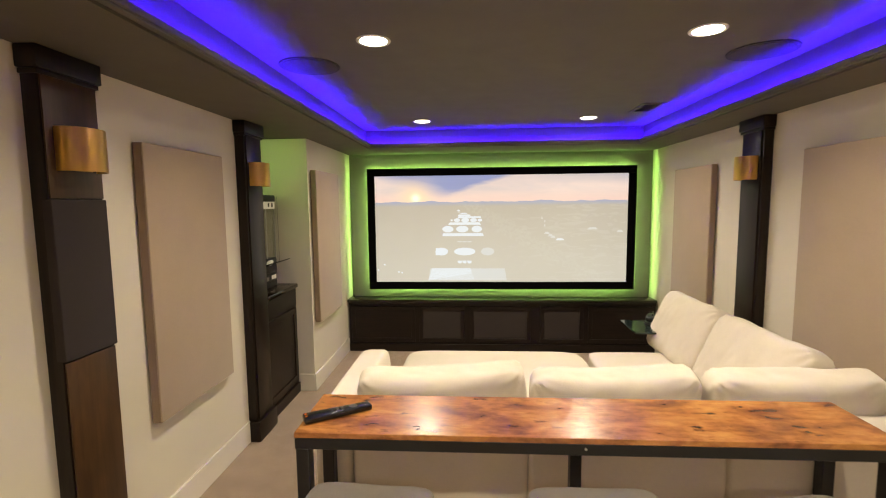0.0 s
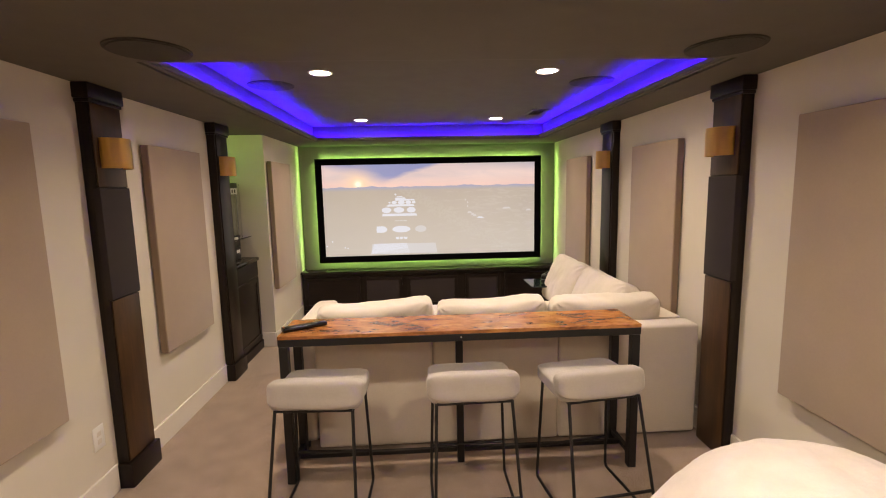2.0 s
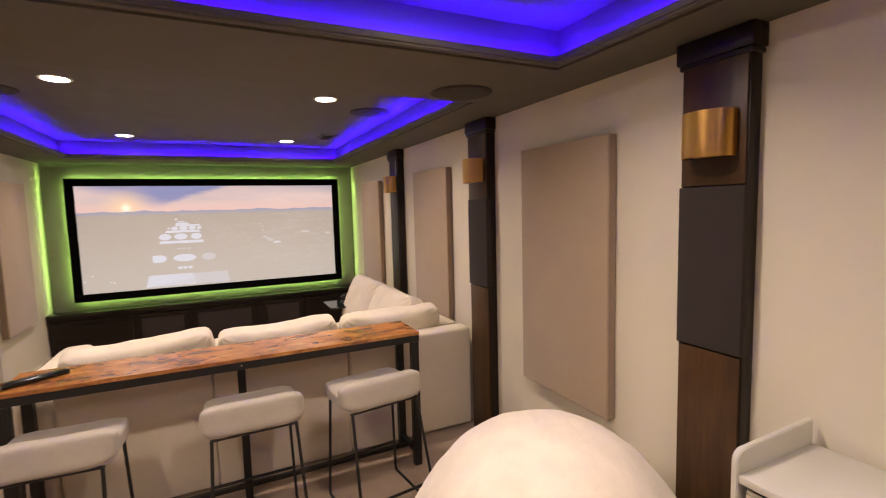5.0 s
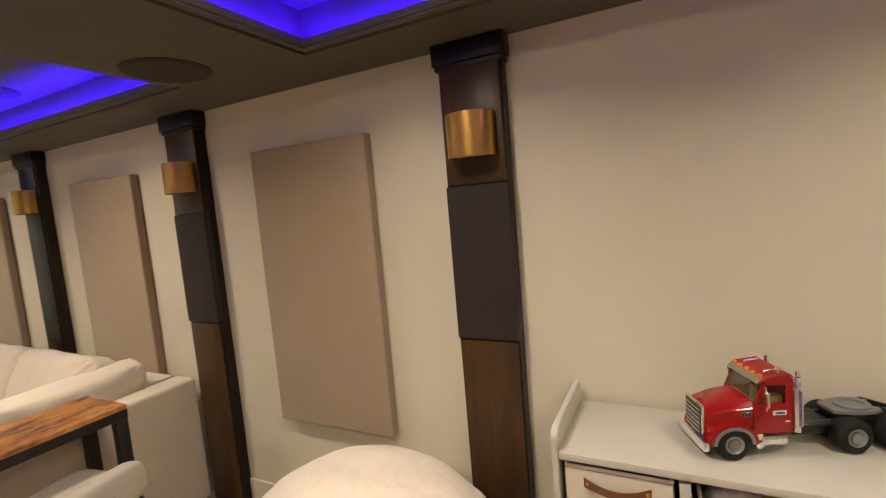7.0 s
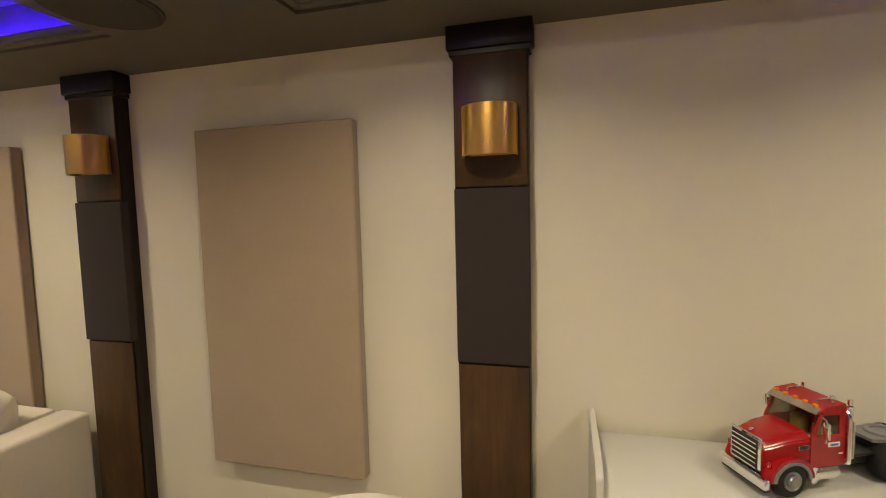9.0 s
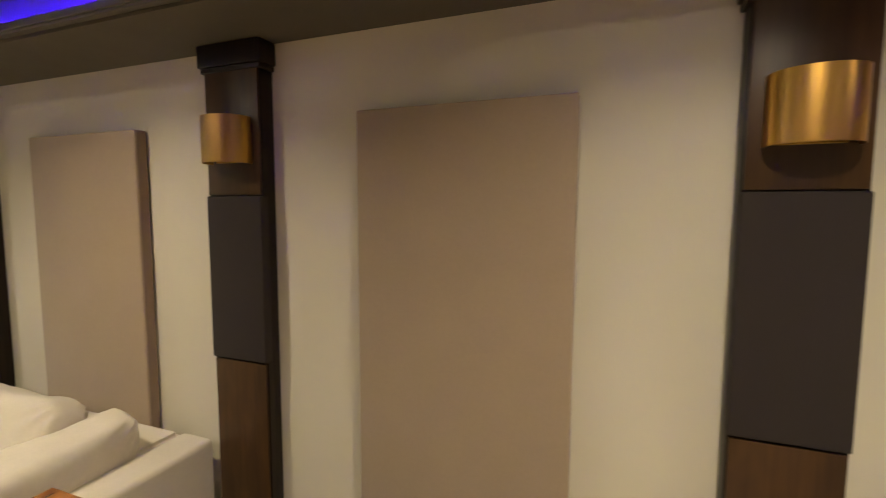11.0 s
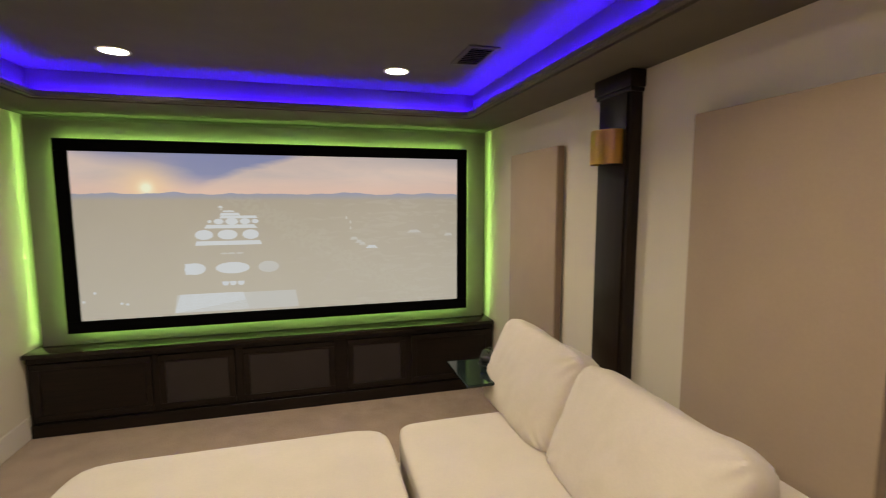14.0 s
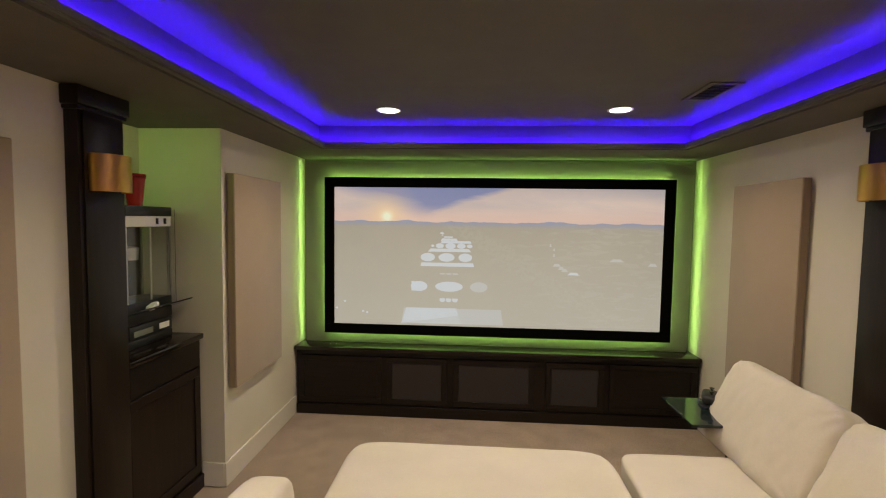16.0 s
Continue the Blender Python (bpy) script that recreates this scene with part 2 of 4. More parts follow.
def bend(pts, r=0.03, n=4):
    """Rounds the inner corners of a line of points."""
    pts = [Vector(p) for p in pts]
    out = [pts[0]]
    for a, b, c in zip(pts, pts[1:], pts[2:]):
        p, q = b + (a - b).normalized() * r, b + (c - b).normalized() * r
        for i in range(n + 1):
            t = i / n
            out.append((1 - t) ** 2 * p + 2 * t * (1 - t) * b + t * t * q)
    return out + [pts[-1]]


def pillow(sx, sy, sz, n=7.0, puff=0.3, cuts=14, seed=0.0, crease=0.004, m=Matrix(), sag=0.0, pinch=0.0):
    """A stuffed block: rounded edges, fuller in the middle of its two broad sides (local z), slightly uneven."""
    bm = bmesh.new()
    bmesh.ops.create_grid(bm, x_segments=1, y_segments=1, size=1)
    bm.clear()
    bmesh.ops.create_cube(bm, size=2)
    bmesh.ops.subdivide_edges(bm, edges=bm.edges[:], cuts=cuts, use_grid_fill=True)
    for v in bm.verts:
        x, y, z = v.co
        k = (abs(x) ** n + abs(y) ** n + abs(z) ** n) ** (-1 / n)
        x, y, z = x * k, y * k, z * k
        full = (1 - x * x) * (1 - y * y)
        z *= (1 - puff) + puff * max(0, full) ** 0.5
        p = Vector((x * sx / 2, y * sy / 2, z * sz / 2))
        p.y -= sag * (1 - x * x) * max(0.0, y)
        w = noise.noise(Vector((p.x * 7 + seed, p.y * 7 - seed, p.z * 7)))
        w2 = noise.noise(Vector((p.x * 22 + seed, p.y * 14, p.z * 22 + seed)))
        p += p.normalized() * (w * crease * 2 + w2 * crease * 0.5)
        if pinch:
            # folds that run out of the four corners
            cx, cy = sx / 2 * (1 if p.x > 0 else -1), sy / 2 * (1 if p.y > 0 else -1)
            ax, ay = abs(cx - p.x), abs(cy - p.y)
            far, turn = math.hypot(ax, ay), math.atan2(ay, ax + 1e-6)
            k = pinch * math.exp(-((far - 0.07) / 0.085) ** 2) * math.sin(turn * 13 + 3 * noise.noise(Vector((cx * 9 + seed, cy * 9, seed))) + far * 9)
            p.z += k * (1 if p.z > 0 else -1)
        v.co = m @ p
    return bm


def place(bm, m):
    bmesh.ops.transform(bm, matrix=m, verts=bm.verts[:])
    return bm


def finish(bm, name, mat, smooth=False):
    me = bpy.data.meshes.new(name)
    bmesh.ops.recalc_face_normals(bm, faces=bm.faces[:])
    bm.to_mesh(me)
    bm.free()
    me.materials.append(mat)
    if smooth:
        me.shade_smooth()
        me.set_sharp_from_angle(angle=radians(40))
    return me


def part(name, bm, mat, parent, label="", smooth=True):
    ob = new(name, finish(bm, name, mat, smooth))
    ob.parent = parent
    ob.visible_shadow = mat not in (GLASS, TINTED)
    return tagged(ob, label)


def thing(name, at, label, category, group="", turn=0.0):
    ob = new(name)
    ob.empty_display_size = 0.05
    ob.matrix_basis = pose(*at, 0, 0, turn)
    return tagged(ob, label, category, group)


def solid(name, bm, mat, label, category="", group="", kind="", smooth=True):
    return tagged(new(name, finish(bm, name, mat, smooth)), label, category, group, kind)


# ---- the room ----
LEFT, STEP, BACK, RIGHT = 0.974, 1.15, 0.60, 4.782
FRONT, REAR, SOFFIT, TRAY = 8.08, -0.9, 2.33, 2.514
JOG, FLOOR = 6.60, -0.035

solid("floor", cube(0.3, 5.0, REAR - 0.2, FRONT + 0.2, FLOOR - 0.12, FLOOR), CARPET, "taupe cut-pile carpet, wall to wall", "carpet", kind="structure", smooth=False)
solid("wall_east", cube(RIGHT, RIGHT + 0.15, REAR - 0.15, FRONT + 0.15, FLOOR, 2.8), WALL, "warm off-white painted plaster wall", "wall", kind="structure", smooth=False)
bm = bmesh.new()
box(bm, LEFT - 0.5, LEFT, REAR - 0.15, 5.86, FLOOR, 2.8)
solid("wall_west", bm, WALL, "warm off-white painted plaster wall beside the alcove", "wall", kind="structure", smooth=False)
solid("wall_alcove", cube(BACK - 0.29, BACK, 5.86, JOG, FLOOR, 2.8), WALL, "off-white painted back wall of the shallow alcove", "wall", kind="structure", smooth=False)
solid("wall_west_step", cube(BACK - 0.29, STEP, JOG, FRONT + 0.15, FLOOR, 2.8), WALL, "off-white painted wall that steps in after the alcove", "wall", kind="structure", smooth=False)
solid("wall_north", cube(STEP, RIGHT, FRONT, FRONT + 0.15, FLOOR, 2.8), SCREENWALL, "dark taupe painted wall behind the screen", "wall", kind="structure", smooth=False)
solid("wall_south", cube(LEFT, RIGHT, REAR - 0.15, REAR, FLOOR, 2.8), WALL, "warm off-white painted rear wall", "wall", kind="structure", smooth=False)


def ceiling():
    """Soffit with two tray recesses; a recessed crown round each opening hides a light strip above its lip."""
    trays = [(1.575, 4.37, 3.765, 7.37), (1.54, 4.41, -0.15, 2.96)]
    edge, out = 0.045, 0.065
    bm = bmesh.new()

    def ring(x0, x1, y0, y1, X0, X1, Y0, Y1, z0, z1):
        box(bm, X0, x0, Y0, Y1, z0, z1)
        box(bm, x1, X1, Y0, Y1, z0, z1)
        box(bm, x0, x1, Y0, y0, z0, z1)
        box(bm, x0, x1, y1, Y1, z0, z1)
    X0, X1 = 0.3, 5.0
    for (x0, x1, y0, y1), (Y0, Y1) in zip(trays, ((3.32, FRONT + 0.2), (REAR - 0.2, 3.32))):
        ring(x0 - edge, x1 + edge, y0 - edge, y1 + edge, X0, X1, Y0, Y1, SOFFIT, SOFFIT + 0.012)
        ring(x0 - out, x1 + out, y0 - out, y1 + out, X0, X1, Y0, Y1, SOFFIT + 0.012, TRAY)
    box(bm, X0, X1, REAR - 0.2, FRONT + 0.2, TRAY, TRAY + 0.1)
    solid("ceiling", bm, CEIL, "dark taupe painted ceiling with two recessed trays", "ceiling", kind="structure", smooth=False)
    for x0, x1, y0, y1 in trays:
        # lip, bead and dark groove, from the opening outwards
        bm = bmesh.new()
        for o, w, z0, z1, bevel in ((0.0, 0.011, 0.016, 0.044, 0.004), (-0.0112, 0.058, 0.018, 0.028, 0.001), (-0.007, 0.029, 0.006, 0.0179, 0.004)):
            a, b = o, o - w
            z0, z1 = SOFFIT + z0, SOFFIT + z1
            box(bm, x0 + b, x0 + a, y0 + b, y1 - b, z0, z1, bevel, 2)
            box(bm, x1 - a, x1 - b, y0 + b, y1 - b, z0, z1, bevel, 2)
            box(bm, x0 + a, x1 - a, y0 + b, y0 + a, z0, z1, bevel, 2)
            box(bm, x0 + a, x1 - a, y1 - a, y1 - b, z0, z1, bevel, 2)
        solid("trim", bm, CROWN, "dark taupe recessed crown moulding round the tray", "moulding", kind="structure", smooth=False)
        strip = thing("led_strip", (0, 0, 0), "blue light strip hidden behind the tray moulding", "light strip", "cove light strips")
        z, s = SOFFIT + 0.0282, 0.008
        a = 0.020
        for x, X, y, Y in ((x0 - a - s, x0 - a, y0 - a, y1 + a), (x1 + a, x1 + a + s, y0 - a, y1 + a), (x0 - a + s, x1 + a - s, y0 - a - s, y0 - a), (x0 - a + s, x1 + a - s, y1 + a, y1 + a + s)):
            part("light_tape", cube(x, X, y, Y, z, z + 0.006), LED_COVE, strip, smooth=False)


ceiling()


def baseboard(bm, x0, x1, y0, y1, h=0.13):
    box(bm, x0, x1, y0, y1, FLOOR, h, 0.004, 1)


bm = bmesh.new()
for a, b in ((REAR, 4.07), (4.38, 5.64)):
    baseboard(bm, LEFT, LEFT + 0.016, a, b)
baseboard(bm, STEP, STEP + 0.016, JOG - 0.016, 7.80)
baseboard(bm, 1.0, STEP, JOG - 0.016, JOG)
for a, b in ((REAR, 2.280), (2.548, 4.079), (4.347, 5.865), (6.17, 7.79)):
    baseboard(bm, RIGHT - 0.016, RIGHT, a, b)
baseboard(bm, LEFT + 0.016, RIGHT - 0.016, REAR, REAR + 0.016)
solid("baseboard", bm, TRIM, "white painted wooden baseboard along the walls", "baseboard", kind="structure")


# ---- columns with sconces ----
def column(at, turn, near_label, plain=False, flared=True):
    """Local: x out of the wall, y along it, z up."""
    ob = thing("column", at, near_label, "column", "wall columns", turn)
    part("shaft", cube(0, 0.066, -0.133, 0.133, 0.10 if flared else FLOOR, SOFFIT - 0.07, 0.004), ESPRESSO, ob)
    if plain:
        part("front_panel", cube(0.067, 0.076, -0.114, 0.114, 0.13, SOFFIT - 0.10, 0.002), ESPRESSO, ob, "dark stained wooden front board")
    else:
        part("front_panel", cube(0.067, 0.074, -0.127, 0.127, 0.13 if flared else FLOOR + 0.004, 1.112, 0.002), WALNUT, ob, "brown stained wooden front board")
        part("upper_panel", cube(0.067, 0.075, -0.128, 0.128, 1.765, SOFFIT - 0.09, 0.002), WALNUT, ob, "brown stained wooden upper board")
        part("speaker_cover", cube(0.04, 0.082, -0.1335, 0.1335, 1.12, 1.76, 0.005, 3), GRILLE, ob, "charcoal cloth speaker cover")
    if flared:
        part("plinth", cube(0, 0.093, -0.152, 0.152, FLOOR, 0.118, 0.006), ESPRESSO, ob)
    bm = cube(0, 0.089, -0.152, 0.152, SOFFIT - 0.085, SOFFIT - 0.001, 0.006)
    box(bm, 0, 0.080, -0.143, 0.143, SOFFIT - 0.105, SOFFIT - 0.0851, 0.003, 1)
    part("capital", bm, ESPRESSO, ob)
    return ob


def sconce(at, turn):
    """Half-round brushed brass wall light, open above and below."""
    ob = thing("wall_sconce", at, "half-round brushed brass wall sconce, unlit, on a dark column", "wall light", "brass sconces", turn)
    part("back_plate", cube(0, 0.008, -0.075, 0.075, 0.005, 0.165, 0.002, 1), BRASS, ob)
    bm = bmesh.new()
    r, t, n = 0.097, 0.003, 28
    pts = [(0.026 + 0.078 * math.sin(math.pi * i / n), -r * math.cos(math.pi * i / n)) for i in range(n + 1)]
    pts = [(0.004, -r)] + pts + [(0.004, r)]
    inner = [(max(0.004, x - t * 1.2), y * (1 - t / r)) for x, y in pts]
    vs = [[bm.verts.new((*p, z)) for p in row] for row in (pts, inner) for z in (0.0, 0.17)]
    for i in range(len(pts) - 1):
        for a, b in ((0, 1), (1, 3), (3, 2), (2, 0)):
            bm.faces.new((vs[a][i], vs[a][i + 1], vs[b][i + 1], vs[b][i]))
    part("shade", bm, BRASS, ob, "curved brushed brass shade")
    cap = [(x - 0.004 if x > 0.01 else x, y * 0.965) for x, y in pts]
    part("cap", prism(bmesh.new(), cap, "z", 0.160, 0.163), BRASS, ob)
    part("lamp_holder", place(lathe(bmesh.new(), [(0.02, 0), (0.02, 0.05), (0.012, 0.055)], 16), pose(0.04, 0, 0.06)), PLASTIC, ob)
    return ob


COLUMN_SAY = "dark espresso-stained wooden column with a charcoal speaker cover"
first = column((RIGHT, 2.414, 0), 180, COLUMN_SAY, flared=False)
light0 = sconce((RIGHT - 0.0755, 2.412, 1.868), 180)
copy_thing(first, pose(RIGHT, 4.213, 0, 0, 0, 180))
column((LEFT, 4.225, 0), 0, "dark espresso-stained wooden column with a flared plinth and charcoal speaker cover")
far = column((RIGHT, 6.017, 0), 180, "plain dark espresso-stained wooden column against the wall", True)
copy_thing(far, pose(LEFT, 5.78, 0))
for y in (4.213, 6.017):
    copy_thing(light0, pose(RIGHT - 0.0755, y, 1.88, 0, 0, 180))
for y in (4.225, 5.78):
    copy_thing(light0, pose(LEFT + 0.0755, y, 1.87))


# ---- acoustic panels ----
def acoustic_panel(x0, x1, y0, y1, z0, z1):
    """A board wrapped in cloth, on a thin backing against the wall."""
    ob = thing("acoustic_panel", ((x0 + x1) / 2, y0, z0), "tan cloth-wrapped acoustic panel on the wall", "acoustic panel", "acoustic panels")
    w, h, d = y1 - y0, z1 - z0, (x1 - x0) / 2
    side = 1 if x0 < 3 else -1
    a, b = (-d + 0.006, d) if side > 0 else (-d, d - 0.006)
    f = 0.012
    fa, fb = (b - f, b) if side > 0 else (a, a + f)
    part("cloth_cover", cube(fa, fb, 0, w, 0, h, 0.006, 3), PANEL, ob)
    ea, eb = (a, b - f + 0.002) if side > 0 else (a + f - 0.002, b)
    # side faces of the same cloth, their shade put into the colour
    part("edge_band", cube(ea, eb, 0.001, w - 0.001, 0.001, h - 0.001, 0.002, 1), PANELSHADE, ob, "cloth edge with shade painted into its colour")
    a, b = (-d - 0.003, -d + 0.0055) if side > 0 else (d - 0.0055, d + 0.003)
    part("backing", cube(a, b, 0.02, w - 0.02, 0.02, h - 0.02), PLASTIC, ob, smooth=False)
    return ob


for y in (2.95, 4.76, 6.60):
    acoustic_panel(RIGHT - 0.064, RIGHT - 0.004, y, y + 0.728, 0.594, 2.046)
acoustic_panel(LEFT + 0.004, LEFT + 0.064, 2.97, 3.70, 0.598, 2.06)
acoustic_panel(LEFT + 0.004, LEFT + 0.064, 4.632, 5.36, 0.606, 2.046)
acoustic_panel(STEP + 0.004, STEP + 0.064, 6.645, 7.373, 0.62, 2.052)


# ---- ceiling fittings ----
def downlight(x, y):
    ob = thing("downlight", (x, y, TRAY), "round recessed ceiling light, lit warm white", "ceiling light", "recessed ceiling lights")
    n = 36
    bm = lathe(bmesh.new(), [(0.062, -0.001), (0.070, -0.005), (0.082, -0.004), (0.084, 0.002)], n)
    bmesh.ops.delete(bm, geom=[f for f in bm.faces if len(f.verts) > 4], context="FACES")
    part("trim_ring", bm, WHITE, ob)
    part("lens", lathe(bmesh.new(), [(0.064, -0.004), (0.064, -0.001)], n), LENS, ob, "glowing frosted lens")
    data = bpy.data.lights.new("downlight", "AREA")
    data.shape, data.size, data.energy, data.color = "DISK", 0.12, LAMP_WATTS, LAMP_COLOUR
    data.spread = radians(140)
    lamp = new("lamp", data)
    lamp.matrix_basis = pose(0, 0, -0.009)
    lamp.parent = ob


for x in (2.178, 3.738):
    for y in (0.80, 2.52, 4.714, 6.905):
        downlight(x, y)


def ceiling_speaker(x, y, z):
    ob = thing("ceiling_speaker", (x, y, z), "round flush ceiling speaker with a dark painted grille", "speaker", "ceiling speakers")
    part("frame", lathe(bmesh.new(), [(0.15, -0.004), (0.165, -0.006), (0.168, -0.0005)], 48), CEILGRILLE, ob)
    part("grille", lathe(bmesh.new(), [(0.150, -0.0085), (0.151, -0.0065)], 48), CEILGRILLE, ob, "perforated dark grille")


for x, y, z in ((1.695, 3.53, SOFFIT), (4.225, 3.53, SOFFIT), (1.734, 5.08, TRAY), (4.177, 5.045, TRAY)):
    ceiling_speaker(x, y, z)


def vent(x0, x1, y0, y1):
    ob = thing("ceiling_vent", ((x0 + x1) / 2, (y0 + y1) / 2, TRAY), "dark painted metal air register in the ceiling", "vent")
    w, h = (x1 - x0) / 2, (y1 - y0) / 2
    bm = bmesh.new()
    for a in ((-w, w, -h, -h + 0.03), (-w, w, h - 0.03, h), (-w, -w + 0.03, -h + 0.03, h - 0.03), (w - 0.03, w, -h + 0.03, h - 0.03)):
        box(bm, *a, -0.009, -0.0005, 0.002, 1)
    part("frame", bm, CROWN, ob)
    part("backing", cube(-w + 0.03, w - 0.03, -h + 0.03, h - 0.03, -0.003, -0.001), VELVET, ob)
    n = 9
    for i in range(n):
        y = -h + 0.045 + (2 * h - 0.09) * i / (n - 1)
        part("slat", place(cube(-w + 0.032, w - 0.032, -0.008, 0.008, -0.001, 0.001), pose(0, y, -0.0075, 28, 0, 0)), CROWN, ob, smooth=False)


vent(4.02, 4.20, 6.30, 6.65)


# ---- screen wall ----
# dark board stood off from the wall, with a light strip round its rim
BX0, BX1, BZ0, BZ1 = 1.198, 4.719, 0.60, 2.292
back = thing("screen_board", (0, 0, 0), "dark taupe board behind the screen, edge-lit by a green light strip", "wall board")
part("board", cube(BX0, BX1, 7.970, 7.980, BZ0, BZ1, 0.002, 1), SCREENWALL, back)
part("batten", cube(BX0 + 0.012, BX1 - 0.012, 7.9802, 8.0, BZ0, BZ1 - 0.012), SCREENWALL, back, smooth=False)
for a in ((BX0 + 0.02, BX1 - 0.02, BZ1 - 0.0115, BZ1 - 0.008), (BX0 + 0.008, BX0 + 0.0115, BZ0 + 0.03, BZ1 - 0.02), (BX1 - 0.0115, BX1 - 0.008, BZ0 + 0.03, BZ1 - 0.02)):
    part("light_tape", cube(a[0], a[1], 7.981, 7.999, a[2], a[3]), LED_RIM, back, smooth=False)
alcove_tape = thing("led_strip", (0, 0, 0), "green light strip on the alcove edge behind the column", "light strip")
part("light_tape", cube(BACK + 0.01, 0.96, 5.875, 5.885, 2.318, 2.3275), LED_ALCOVE, alcove_tape, smooth=False)


def projection_screen():
    x0, x1, z0, z1 = 1.408, 4.535, 0.707, 2.146
    ob = thing("projection_screen", ((x0 + x1) / 2, 7.9, (z0 + z1) / 2), "wide projection screen in a black velvet frame showing a sunset", "screen")
    w, h, b = (x1 - x0) / 2, (z1 - z0) / 2, 0.088
    bm = bmesh.new()
    for a in ((-w, w, h - b, h), (-w, w, -h, -h + b), (-w, -w + b, -h + b, h - b), (w - b, w, -h + b, h - b)):
        box(bm, a[0], a[1], -0.025, 0.025, a[2], a[3], 0.004, 1)
    part("frame", bm, VELVET, ob)
    iw, ih = w - b, h - b
    # the projected picture
    m, nt, bs = material("projected_picture")
    tc = nt.nodes.new("ShaderNodeTexCoord")
    sep = nt.nodes.new("ShaderNodeSeparateXYZ")
    nt.links.new(tc.outputs["Object"], sep.inputs[0])

    def calc(op, a, b=0.0, c=0.0):
        n = nt.nodes.new("ShaderNodeMath")
        n.operation = op
        for s, v in zip(n.inputs, (a, b, c)):
            if isinstance(v, bpy.types.NodeSocket):
                nt.links.new(v, s)
            else:
                s.default_value = v
        return n.outputs[0]
    u = calc("MULTIPLY_ADD", sep.outputs["X"], 0.5 / iw, 0.5)
    v = calc("MULTIPLY_ADD", sep.outputs["Z"], 0.5 / ih, 0.5)
    ripple = noise_out(nt, 2.2, 4, 0.5, (0.8, 1, 1))
    hill = noise_out(nt, 3.0, 3, 0.5, (1, 0, 0))
    clouds = noise_out(nt, 2.4, 6, 0.6, (0.42, 1, 2.3), 0.5)
    land = mix_colour(nt, ripple, (0.405, 0.335, 0.26), (0.475, 0.405, 0.325))
    low_part = calc("SMOOTH_MIN", calc("MAXIMUM", calc("MULTIPLY_ADD", v, -1.6, 1.15), 0.0), 1.0, 0.3)
    land = mix_colour(nt, calc("MULTIPLY", low_part, 0.75), land, (0.565, 0.505, 0.43))
    streets = noise_out(nt, 15, 3, 0.55, (0.35, 1, 1.5), 0.8)
    lit = calc("MULTIPLY", calc("MAXIMUM", calc("MULTIPLY_ADD", streets, 3.0, -1.6), 0.0), calc("MAXIMUM", calc("MULTIPLY_ADD", u, 2.2, -0.95), 0.0))
    land = mix_colour(nt, calc("MINIMUM", lit, 0.16), land, (0.62, 0.58, 0.53))
    road = calc("ABSOLUTE", calc("ADD", calc("SUBTRACT", u, 0.90), calc("MULTIPLY_ADD", v, 0.72, calc("MULTIPLY_ADD", ripple, 0.16, -0.08))))
    trees = calc("MULTIPLY", calc("MAXIMUM", calc("MULTIPLY_ADD", road, -16.0, 1.0), 0.0), calc("MAXIMUM", calc("MULTIPLY_ADD", noise_out(nt, 26, 3, 0.6), 4.0, -1.8), 0.0))
    land = mix_colour(nt, calc("MINIMUM", trees, 0.13), land, (0.60, 0.58, 0.50))
    # pale warm sky with one dark blue wedge of cloud and soft streaks
    sky = mix_colour(nt, calc("MULTIPLY_ADD", clouds, 1.8, -0.45), (0.58, 0.47, 0.47), (0.84, 0.62, 0.53))
    drift = calc("MULTIPLY_ADD", clouds, 0.22, -0.11)
    right_edge = calc("ADD", calc("SUBTRACT", calc("MULTIPLY_ADD", v, 1.25, -0.685), u), drift)
    left_edge = calc("ADD", calc("ADD", u, calc("MULTIPLY_ADD", v, 1.25, -1.22)), drift)
    wedge = calc("MULTIPLY", calc("MINIMUM", calc("MAXIMUM", calc("MULTIPLY", right_edge, 14.0), 0.0), 1.0), calc("MINIMUM", calc("MAXIMUM", calc("MULTIPLY", left_edge, 6.0), 0.0), 1.0))
    white = mix_colour(nt, calc("MULTIPLY", wedge, 0.9), sky, (0.20, 0.235, 0.46))
    grey_top = calc("MULTIPLY", calc("MAXIMUM", calc("MULTIPLY_ADD", v, 9.0, -8.2), 0.0), calc("MAXIMUM", calc("MULTIPLY_ADD", u, 2.0, -0.9), 0.0))
    white = mix_colour(nt, calc("MINIMUM", grey_top, 0.7), white, (0.42, 0.38, 0.42))
    low = calc("SMOOTH_MIN", calc("MAXIMUM", calc("MULTIPLY_ADD", v, -9.0, 7.9), 0.0), 1.0, 0.2)
    warm = mix_colour(nt, calc("MULTIPLY", low, 0.6), white, (0.88, 0.55, 0.43))
    du, dv = calc("SUBTRACT", u, 0.165), calc("SUBTRACT", v, 0.79)
    dist = calc("SQRT", calc("ADD", calc("MULTIPLY", calc("MULTIPLY", du, du), 5.4), calc("MULTIPLY", dv, dv)))
    halo = calc("MAXIMUM", calc("MULTIPLY_ADD", dist, -3.4, 1.0), 0.0)
    warm = mix_colour(nt, calc("POWER", halo, 2.0), warm, (1.0, 0.66, 0.36))
    core = calc("MINIMUM", calc("POWER", calc("MAXIMUM", calc("MULTIPLY_ADD", dist, -14.0, 1.28), 0.0), 3.0), 1.0)
    warm = mix_colour(nt, core, warm, (1.0, 0.95, 0.72))
    hills = mix_colour(nt, 0.35, (0.27, 0.30, 0.48), (0.42, 0.36, 0.38))
    ridge = calc("MULTIPLY_ADD", hill, 0.07, 0.722)
